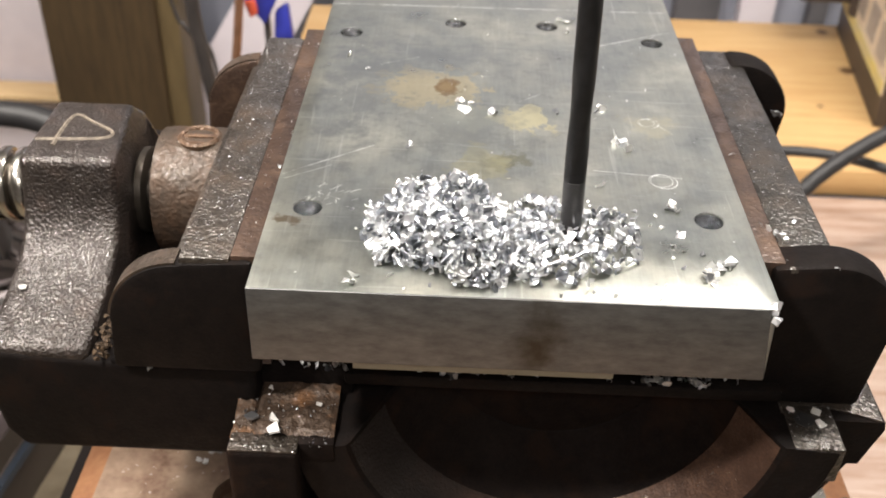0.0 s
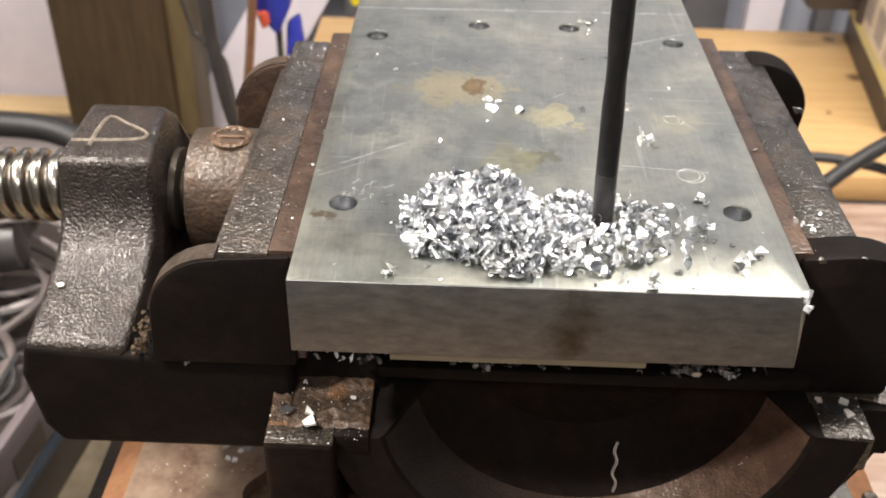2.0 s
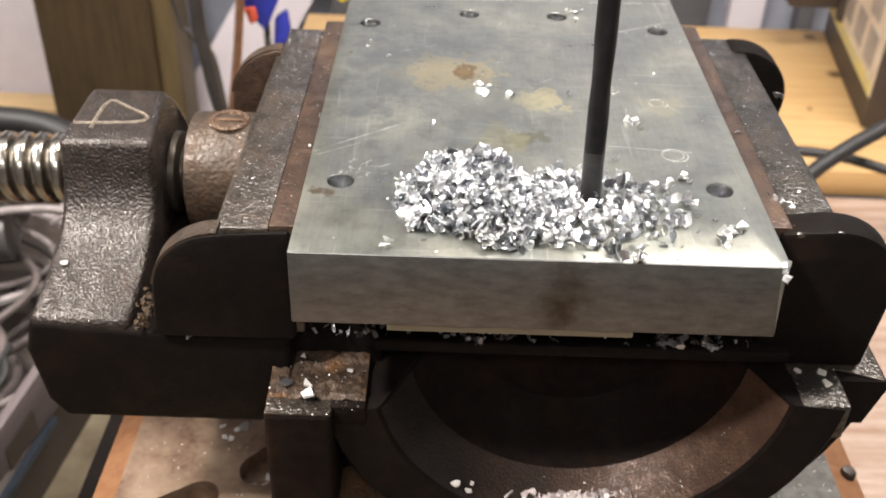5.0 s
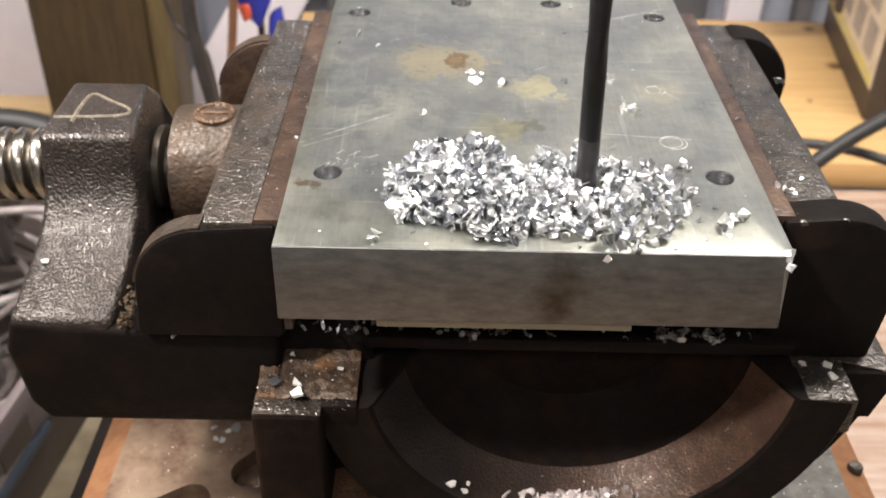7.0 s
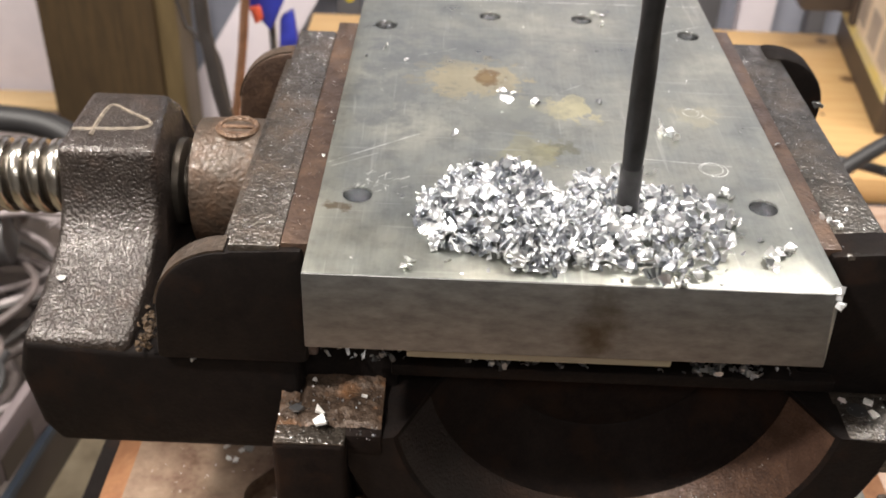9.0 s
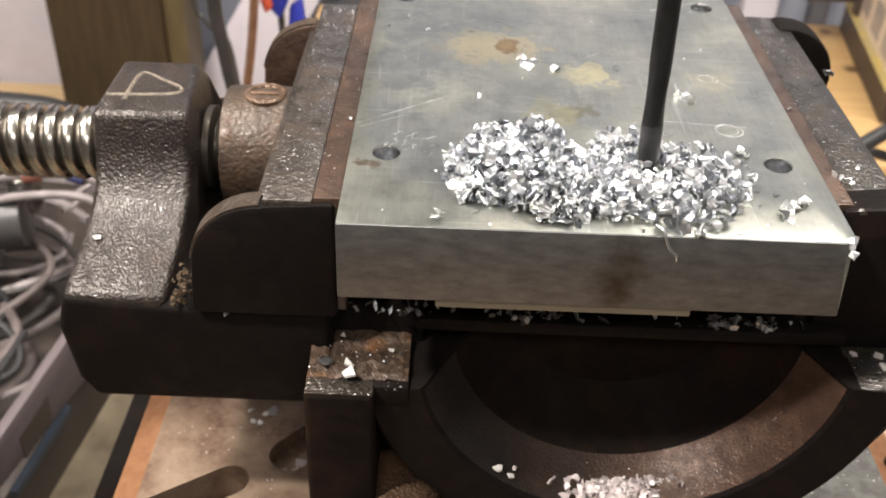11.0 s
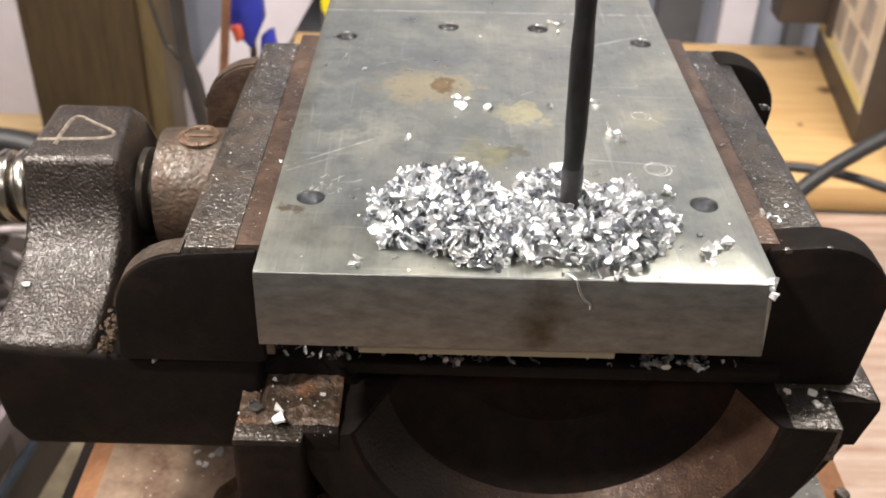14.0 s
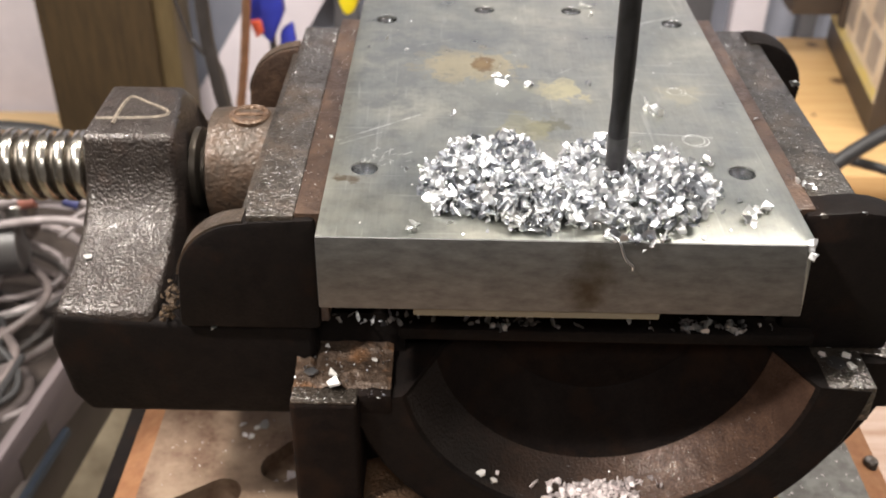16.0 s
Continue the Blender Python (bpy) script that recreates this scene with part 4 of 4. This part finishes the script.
# ---- the twist drill ----
def twist_drill():
    drill = thing("twist_drill", DRILL_AT[0], DRILL_AT[1], -0.05, "black oxide twist drill cutting into the plate", "drill bit")
    bm, rows, sides, steps = bmesh.new(), [], 28, 150
    lo, hi = -0.22, 2.6
    for i in range(steps + 1):
        z = lo + (hi - lo) * i / steps
        row = []
        for k in range(sides):
            a = 2 * math.pi * k / sides
            fluted = max(0.0, min(1.0, (2.0 - z) / 0.2))
            wave = max(0.0, math.cos(2 * a - 2 * math.pi * z / 0.46)) ** 0.8
            r = 0.0335 * (1 - 0.10 * fluted * wave)
            row.append(bm.verts.new((DRILL_AT[0] + r * math.cos(a), DRILL_AT[1] + r * math.sin(a), z)))
        rows.append(row)
    for p, q in zip(rows, rows[1:]):
        for k in range(sides):
            bm.faces.new((p[k], p[(k + 1) % sides], q[(k + 1) % sides], q[k]))
    tip = bm.verts.new((DRILL_AT[0], DRILL_AT[1], lo - 0.02))
    for k in range(sides):
        bm.faces.new((tip, rows[0][(k + 1) % sides], rows[0][k]))
    bm.faces.new(rows[-1])
    bmesh.ops.recalc_face_normals(bm, faces=bm.faces)
    part("shaft", bm, DRILL, drill)
    # paler end: the sheen of the spinning flutes is put into its colour
    worn = turned([(0.028, -0.2), (0.0339, -0.19), (0.0339, 0.20), (0.0335, 0.215)], DRILL_AT, sides=28)
    part("worn_end", worn, DRILL_SHEEN, drill, "grey cutting end, the sheen of its flutes in the colour")
    rng = random.Random(31)
    for n in range(9):
        a, r, z, size = rng.uniform(0, 6.28), rng.uniform(0.040, 0.066), rng.uniform(0.02, 0.085), rng.uniform(0.03, 0.05)
        verts, faces = FORMS[n]
        turn = any_turn(rng)
        bm = bmesh.new()
        made = [bm.verts.new(Vector((DRILL_AT[0] + r * math.cos(a), DRILL_AT[1] + r * math.sin(a), z)) + size * (turn @ Vector(p))) for p in verts]
        for f in faces:
            bm.faces.new([made[k] for k in f])
        part("carried_chip", bm, CHIP, drill, "bright chip carried round by the drill", smooth=False)
    return drill


DRILL_OB = twist_drill()


def chips(name, spots, mat, label, category="metal chips"):
    """Many flakes in one mesh: spots are (place in dm, turn, size in dm)."""
    verts, faces, rng = [], [], random.Random(len(spots))
    for spot, turn, size in spots:
        vs, fs = FORMS[rng.randrange(len(FORMS))]
        at = len(verts)
        verts += [place(*(Vector(spot) + size * (turn @ Vector(p)))) for p in vs]
        faces += [tuple(at + k for k in f) for f in fs]
    mesh = bpy.data.meshes.new(name)
    mesh.from_pydata(verts, [], faces)
    mesh.materials.append(mat)
    return tagged(new(name, mesh), label, category, "", "stuff")


def heap_height(x, y, heaps):
    best = 0.0
    for cx, cy, rx, ry, h in heaps:
        d = ((x - cx) / rx) ** 2 + ((y - cy) / ry) ** 2 + 0.5 * noise.noise(Vector((x * 16, y * 16, 0.4)))
        if d < 1:
            d = max(d, 0.0)
            best = max(best, h * (1 - d) ** 0.55)
    return best * (1.0 + 0.45 * noise.noise(Vector((x * 11, y * 11, 1.7))))


LEFT_HEAP = [(0.53, 0.29, 0.20, 0.20, 0.125), (0.56, 0.40, 0.17, 0.13, 0.135), (0.67, 0.22, 0.20, 0.17, 0.105), (0.44, 0.33, 0.12, 0.15, 0.085)]
RIGHT_FIRST = [(0.92, 0.25, 0.17, 0.18, 0.075), (1.02, 0.30, 0.15, 0.16, 0.07), (0.86, 0.40, 0.10, 0.12, 0.05)]
RIGHT_LAST = [(0.90, 0.26, 0.20, 0.22, 0.125), (1.03, 0.28, 0.22, 0.21, 0.125), (0.92, 0.42, 0.16, 0.14, 0.115), (1.17, 0.30, 0.12, 0.16, 0.08), (1.00, 0.16, 0.20, 0.16, 0.10)]


def heap_spots(rng, heaps, count, x0, x1, y0, y1, size, keep_off=None):
    out = []
    while len(out) < count:
        x, y = rng.uniform(x0, x1), rng.uniform(y0, y1)
        h = heap_height(x, y, heaps)
        if h <= 0.0 or (keep_off and math.hypot(x - keep_off[0], y - keep_off[1]) < 0.05):
            continue
        z = h * (1 - 0.45 * rng.random() ** 2) if rng.random() < 0.85 else h * rng.random()
        s = rng.uniform(*size)
        out.append(((x, y, max(z, 0.35 * s)), any_turn(rng), s))
    return out


def swarf():
    rng = random.Random(11)
    chips("chip_heap", heap_spots(rng, LEFT_HEAP, 1100, 0.28, 0.9, 0.04, 0.56, (0.034, 0.062)), CHIP, "heap of bright curled aluminium chips on the plate")
    chips("fresh_chip_heap", heap_spots(rng, RIGHT_FIRST, 380, 0.7, 1.22, 0.03, 0.56, (0.028, 0.050), DRILL_AT), CHIP, "low heap of aluminium chips round the drill")
    fringe = []
    for n in range(70):
        a, r = rng.uniform(0, 6.28), abs(rng.gauss(0, 0.05))
        x, y = (0.56 + (0.27 + r) * math.cos(a), 0.29 + (0.23 + r) * math.sin(a)) if n < 25 else (1.03 + (0.20 + r) * math.cos(a), 0.28 + (0.21 + r) * math.sin(a))
        if y > 0.02:
            fringe.append(((x, y, 0.008), any_turn(rng, 0.3), rng.uniform(0.012, 0.03)))
    for n in range(90):
        x, y = rng.uniform(0.03, 1.5), rng.uniform(0.04, 2.2)
        fringe.append(((x, y, 0.002), any_turn(rng, 0.15), rng.uniform(0.004, 0.012)))
    chips("chip_scatter", fringe, CHIP_MATT, "fine aluminium chips scattered on the plate")
    # chips under the plate are coloured darker in place of their shade
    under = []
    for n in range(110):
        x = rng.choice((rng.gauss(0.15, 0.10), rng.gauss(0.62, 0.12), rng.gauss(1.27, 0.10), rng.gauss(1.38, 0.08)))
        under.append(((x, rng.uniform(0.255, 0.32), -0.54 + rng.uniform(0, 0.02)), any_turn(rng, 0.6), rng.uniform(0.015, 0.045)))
    chips("chip_litter", under, CHIP_DIM, "aluminium chips lying under the plate, darkened as shade")
    low = []
    for n in range(260):
        x, y = rng.gauss(1.0, 0.085), rng.uniform(0.10, 0.19)
        dx = max(-0.6, min(0.6, x - CX))
        low.append(((x, y, CZ - math.sqrt((0.715 - 0.53 * (y - 0.105)) ** 2 - dx * dx) + 0.008 + rng.uniform(0, 0.014)), any_turn(rng, 0.3), rng.uniform(0.025, 0.055)))
    chips("chip_drift", low, CHIP_DULL, "drift of dull chips caught in the lower rim")
    # bright flakes strewn on the iron to stand in for its oily glints
    glints = []
    for n in range(900):
        place_ = rng.random()
        if place_ < 0.42:
            x, y, z = rng.uniform(-0.255, -0.105), rng.uniform(0.26, 1.88), -0.077
        elif place_ < 0.55:
            x, y, z = rng.uniform(-0.10, -0.03), rng.uniform(0.28, 1.9), -0.071
        elif place_ < 0.80:
            x, y, z = rng.uniform(1.64, 1.79), rng.uniform(0.32, 1.85), -0.071
        elif place_ < 0.9:
            x, y, z = rng.uniform(-0.12, 0.20), rng.uniform(0.06, 0.30), -0.708
        else:
            x, y, z = rng.uniform(-0.97, -0.66), rng.uniform(0.84, 1.18), -0.099
        glints.append(((x, y, z), any_turn(rng, 0.4), rng.choice((rng.uniform(0.003, 0.006), rng.uniform(0.003, 0.010)))))
    for n in range(70):
        a, y = radians(rng.uniform(262, 335)), rng.uniform(0.105, 0.26)
        r = 0.7165 - 0.565 * (y - 0.105)
        glints.append(((CX + r * math.cos(a), y, CZ + r * math.sin(a)), any_turn(rng), rng.uniform(0.004, 0.011)))
    for n in range(70):
        x, y = rng.uniform(-0.125, 0.21), rng.uniform(0.045, 0.33)
        glints.append(((x, max(y, 0.09) if x > 0.1 else y, -0.712 + 0.02 * (y > 0.1)), any_turn(rng), rng.uniform(0.004, 0.014)))
    for n in range(60):
        x, y = (rng.uniform(1.745, 1.905), rng.uniform(0.10, 0.29)) if n < 35 else (rng.uniform(1.75, 2.06), rng.uniform(0.31, 0.45))
        glints.append(((x, y, -0.643), any_turn(rng, 0.4), rng.uniform(0.004, 0.009)))
    chips("metal_dust", glints, CHIP, "fine bright flakes on the oily vise in place of its glints", "metal dust")
    dust = [((rng.uniform(-0.85, -0.2), rng.uniform(0.3, 1.0), -1.695), any_turn(rng, 0.3), rng.uniform(0.005, 0.012)) for n in range(60)]
    dust = [d for d in dust if not (0.62 < 0.832 * d[0][1] - 0.555 * d[0][0] < 0.87 and d[0][0] < -0.45) and math.hypot(d[0][0] + 0.32, d[0][1] - 0.68) > 0.13 and d[0][0] + 0.4 < d[0][1] * 0.25]
    dust += [((rng.uniform(1.95, 2.30), rng.uniform(0.2, 1.3), -1.695), any_turn(rng, 0.4), rng.uniform(0.008, 0.03)) for n in range(160)]
    chips("table_dust", dust, CHIP_DULL, "fine chips scattered on the drill table")


swarf()


def lone_chip(x, y, z, size, turn, form, mat=None, label="curled aluminium chip lying on the plate"):
    mesh = CHIP_MESHES[form % len(CHIP_MESHES)]
    if mat:
        mesh = mesh.copy()
        mesh.materials[0] = mat
    ob = new("metal_chip", mesh)
    ob.matrix_basis = Matrix.Translation(place(x, y, z)) @ turn @ Matrix.Diagonal((size, size, size, 1))
    return tagged(ob, label, "metal chip", "loose aluminium chips")


def shard(x, y, z, size, seed, mat, label):
    """A broken angular flake with a flat top and uneven edges."""
    rng = random.Random(seed)
    n = rng.choice((4, 5, 5, 6))
    turns = sorted(rng.uniform(0, 6.28) for k in range(n))
    if max(b - a for a, b in zip(turns, turns[1:] + [turns[0] + 6.28])) > 2.6:
        turns = [6.28 * k / n + rng.uniform(-0.3, 0.3) for k in range(n)]
    outline = [(rng.uniform(0.32, 0.6) * math.cos(a), rng.uniform(0.32, 0.6) * math.sin(a)) for a in turns]
    bm = prism([(UNIT * u, UNIT * v) for u, v in outline], "z", 0.0, 0.16 * UNIT)
    for v in bm.verts:
        v.co.z += UNIT * rng.uniform(-0.05, 0.08)
    ob = new("metal_shard", to_mesh("metal_shard", bm, mat, False))
    tilt = Euler((rng.uniform(-0.3, 0.3), rng.uniform(-0.3, 0.3), rng.uniform(0, 6.28))).to_matrix().to_4x4()
    ob.matrix_basis = Matrix.Translation(place(x, y, z)) @ tilt @ Matrix.Diagonal((size, size, size, 1))
    return tagged(ob, label, "metal shard", "loose aluminium shards")


def lone_chips():
    rng = random.Random(23)
    for x, y, size in ((0.414, 0.835, 0.032), (0.612, 1.127, 0.045), (0.591, 1.20, 0.035), (0.63, 1.17, 0.03), (0.72, 1.118, 0.035), (1.165, 0.955, 0.05), (1.185, 0.93, 0.04),
                       (1.175, 0.89, 0.04), (1.19, 0.86, 0.03), (1.077, 0.619, 0.035), (1.298, 0.513, 0.035), (1.31, 0.49, 0.025), (1.295, 0.352, 0.028), (0.294, 0.045, 0.04), (0.30, 0.07, 0.03),
                       (1.345, 0.135, 0.045), (1.37, 0.165, 0.04), (1.40, 0.195, 0.045), (1.43, 0.215, 0.04), (1.355, 0.11, 0.03), (1.36, 0.15, 0.03), (1.385, 0.175, 0.03), (1.415, 0.20, 0.03), (1.34, 0.115, 0.025), (1.39, 0.21, 0.025), (1.15, 0.93, 0.035), (1.16, 0.91, 0.03), (1.29, 0.53, 0.03), (1.285, 0.50, 0.022), (0.959, 1.129, 0.03), (1.145, 1.177, 0.03), (1.11, 1.16, 0.02),
                       (0.13, 1.56, 0.025), (0.22, 1.45, 0.02), (0.06, 1.47, 0.018), (1.03, 2.02, 0.025), (1.06, 2.0, 0.025), (1.08, 2.03, 0.025), (1.05, 1.88, 0.02), (1.13, 1.20, 0.02)):
        lone_chip(x, y, 0.42 * size, 1.45 * size, any_turn(rng, 0.6), rng.randrange(14), CHIP_MATT)
    for x, y, z, size, label in (
        (1.852, 1.345, -0.06, 0.05, "bright chip on the fixed jaw"), (1.60, 0.985, -0.055, 0.03, "bright chip at the plate's edge"),
        (1.62, 0.50, -0.05, 0.030, "bright chips on the fixed jaw plate"), (1.65, 0.47, -0.05, 0.034, "bright chips on the fixed jaw plate"),
        (1.60, 0.52, -0.05, 0.028, "bright chips on the fixed jaw plate"), (1.67, 0.45, -0.055, 0.030, "bright chips on the fixed jaw plate"),
        (1.64, 0.485, -0.05, 0.030, "bright chips on the fixed jaw plate"), (1.72, 0.56, -0.06, 0.02, "bright chips on the fixed jaw plate"),
        (1.795, 0.31, -0.062, 0.028, "bright chip at the end of the fixed jaw"), (-0.02, 1.02, -0.055, 0.03, "bright chip at the plate's edge"),
        (-0.03, 0.78, -0.06, 0.025, "bright chip at the plate's edge"), (-0.42, 0.258, -0.56, 0.03, "tan fleck on the vise rail"),
    ):
        lone_chip(x, y, z, size, any_turn(rng, 0.35), rng.randrange(14), CHIP_MATT, label)
    for n, (x, y, z, size, mat, label) in enumerate((
        (-0.922, 0.52, -0.452, 0.036, CHIP_PALE, "bright flake resting on the vise end block"),
        (0.018, 0.122, -0.692, 0.056, CHIP_PALE, "pale flake lying in the rusted cheek"), (0.008, 0.168, -0.690, 0.044, CHIP_PALE, "pale flake lying in the rusted cheek"),
        (-0.065, 0.175, -0.695, 0.060, CHIP_DIM, "dark shard lying in the rusted cheek"), (-0.02, 0.30, -0.678, 0.024, CHIP_PALE, "pale flake lying in the rusted cheek"),
        (0.155, 0.24, -0.685, 0.024, CHIP_PALE, "pale flake lying in the rusted cheek"), (0.225, 0.36, -0.68, 0.030, CHIP_DULL, "dull flake beside the rusted cheek"),
        (1.855, 0.262, -0.645, 0.042, CHIP_PALE, "pale flake on the lug"), (1.852, 0.205, -0.645, 0.040, CHIP_PALE, "pale flake on the lug"), (1.77, 0.27, -0.645, 0.028, CHIP_DULL, "dull flake on the lug"),
        (-0.54, 0.94, -1.698, 0.040, CHIP_PALE, "pale flake on the drill table"), (-0.44, 0.95, -1.698, 0.062, CHIP_PALE, "pale flake on the drill table"),
        (-0.49, 0.87, -1.698, 0.046, CHIP_PALE, "pale flake on the drill table"), (-0.52, 0.875, -1.698, 0.034, CHIP_PALE, "pale flake on the drill table"), (-0.47, 0.93, -1.698, 0.030, CHIP_PALE, "pale flake on the drill table"),
        (-0.30, 0.645, -1.788, 0.085, CHIP_DULL, "dull flake in the recess of the drill table"), (-0.285, 0.72, -1.788, 0.060, CHIP_DULL, "dull flake in the recess of the drill table"), (-0.345, 0.66, -1.788, 0.05, CHIP_DULL, "dull flake in the recess of the drill table"),
        (0.55, 0.12, -1.130, 0.040, CHIP_PALE, "pale flake in the rim"), (0.60, 0.12, -1.165, 0.030, CHIP_PALE, "pale flake in the rim"), (0.615, 0.15, -1.155, 0.026, CHIP_DULL, "dull flake in the rim"),
    )):
        shard(x, y, z, size, 50 + n, mat, label)
    curl = part("swarf_curl", tube([(0.905, 0.02, 0.012), (0.925, -0.012, 0.010), (0.94, -0.02, -0.03), (0.955, -0.022, -0.055), (0.972, -0.022, -0.07), (0.975, -0.02, -0.088)], 0.0035, 6, 5), CHIP)
    tagged(curl, "thin curl of swarf hanging over the plate's edge", "swarf curl")
    return curl


def dirt_crumbs():
    """Rusty crumbs packed where the sliding jaw meets the end block."""
    rng, bm = random.Random(9), bmesh.new()
    for n in range(60):
        at = (-0.575 + rng.uniform(-0.03, 0.025), 0.30 + rng.uniform(-0.05, 0.12), -0.52 + rng.uniform(-0.02, 0.05))
        made = bmesh.ops.create_icosphere(bm, subdivisions=1, radius=rng.uniform(0.004, 0.011), matrix=Matrix.Translation(at))
        for v in made["verts"]:
            v.co += Vector((rng.uniform(-1, 1), rng.uniform(-1, 1), rng.uniform(-1, 1))) * 0.004
    tagged(part("dirt_crumbs", bm, DIRT, smooth=False), "rusty yellow dirt packed in the vise corner", "dirt", "", "stuff")


dirt_crumbs()
CURL = lone_chips()


# ---- what moves ----
def fresh_chips():
    """Chips that the drill throws up, one after another, on to the growing heap."""
    rng = random.Random(41)
    spots = heap_spots(rng, RIGHT_LAST, 230, 0.68, 1.30, 0.0, 0.58, (0.038, 0.064), DRILL_AT)
    spots = sorted(spots, key=lambda s: s[0][2] - 0.4 * heap_height(s[0][0], s[0][1], RIGHT_FIRST))
    spots[-14:] = [((0.955 + rng.uniform(-0.06, 0.09), rng.uniform(-0.012, 0.03), rng.uniform(-0.012, 0.035)), any_turn(rng), rng.uniform(0.035, 0.055)) for n in range(14)]
    for n, (spot, turn, size) in enumerate(spots):
        start = 0.2 + 15.0 * (n / len(spots)) ** 1.1
        ob = lone_chip(*spot, size, turn, n, None, "bright chip thrown up by the drill")
        out = Vector((DRILL_AT[0], DRILL_AT[1], -0.10))
        a = math.atan2(spot[1] - DRILL_AT[1], spot[0] - DRILL_AT[0]) - 1.0
        edge = Vector((DRILL_AT[0] + 0.06 * math.cos(a), DRILL_AT[1] + 0.06 * math.sin(a), 0.06))
        other = any_turn(rng, 0.5)
        rows = [(0.0, out, other), (start, out, other), (start + 0.1, edge, other), (start + 0.3, Vector(spot), turn), (16.0, Vector(spot), turn)]
        walk(ob, [(t, Matrix.Translation(place(*p)) @ m) for t, p, m in rows])


def growing_layers():
    """Two layers of chips that swell up round the drill, the second over the first."""
    rng = random.Random(63)
    for share, count, begins, ends in ((0.78, 230, 0.3, 8.0), (1.0, 260, 6.0, 15.0)):
        heaps = [(x, y, rx, ry, h * share) for x, y, rx, ry, h in RIGHT_LAST]
        ob = chips("swelling_chip_heap", heap_spots(rng, heaps, count, 0.68, 1.30, 0.045, 0.58, (0.032, 0.056), DRILL_AT), CHIP, "heap of fresh aluminium chips swelling round the drill")
        walk(ob, [(0.0, pose(0, 0, -0.0175)), (begins, pose(0, 0, -0.0175)), (ends, pose(0, 0, 0)), (16.0, pose(0, 0, 0))])


def falling_chips():
    """A long curl and two chips that slide off the heap, drop past the plate and come to rest below."""
    rng = random.Random(77)
    curl = part("falling_curl", tube([(0.0, 0.0, 0.0), (0.008, 0.004, 0.04), (-0.006, -0.004, 0.09), (0.007, 0.003, 0.14), (-0.003, 0.0, 0.19), (0.006, 0.0, 0.23)], 0.0045, 6, 4), CHIP)
    tagged(curl, "long thin curl of swarf that falls past the plate", "swarf curl")
    lying = pose(0, 0, 0, 0, 80, 20)
    spots = [(0.0, (0.80, 0.10, 0.02), lying), (1.70, (0.80, 0.10, 0.02), lying), (1.8, (0.91, -0.035, 0.0), pose(0, 0, 0, 0, 30, 0)), (1.9, (0.91, -0.04, -0.42), pose(0, 0, 0, 0, 5, 0)),
             (2.0, (1.04, -0.04, -0.80), pose(0, 0, 0, 0, -4, 0)), (2.1, (1.05, 0.0, -1.35), pose(0, 0, 0, 0, 10, 0)), (2.2, (1.05, 0.02, -1.685), lying), (16.0, (1.05, 0.02, -1.685), lying)]
    low = Matrix.Translation((0, 0, -TOP))
    walk(curl, [(t, Matrix.Translation(place(*at)) @ turn @ low) for t, at, turn in spots])
    for start, x, low in ((12.35, 0.93, -1.27), (6.9, 0.98, -1.27)):
        turn, other = any_turn(rng), any_turn(rng)
        ob = lone_chip(x, 0.06, 0.03, 0.045, turn, 3, None, "bright chip that falls from the plate's edge")
        rows = [(0.0, (x, 0.06, 0.03), turn), (start, (x, 0.06, 0.03), turn), (start + 0.1, (x, -0.03, 0.01), other), (start + 0.2, (x, -0.035, -0.22), turn),
                (start + 0.3, (x, 0.02, -0.75), other), (start + 0.45, (x, 0.13, low), turn), (16.0, (x, 0.13, low), turn)]
        walk(ob, [(t, Matrix.Translation(place(*p)) @ m) for t, p, m in rows])


def motions():
    lean = pose(0, 0, 0, 0, -1.6, 0)
    base = Matrix.Translation(DRILL_OB.location)
    rows = []
    for n in range(161):
        t = n / 10
        down = Matrix.Translation((0, 0, -0.0001 * t))
        rows.append((t, base @ down @ lean @ pose(0, 0, 0, 0, 0, -83.0 * n)))
    walk(DRILL_OB, rows)
    fresh_chips()
    growing_layers()
    falling_chips()
    walk(CURL, [(0.0, pose(0, 0.004, -0.012)), (10.2, pose(0, 0.004, -0.012)), (10.6, pose(0.003, 0, 0.002)), (12.8, pose(0.002, 0, 0)), (16.0, pose(0, 0, 0))])


motions()
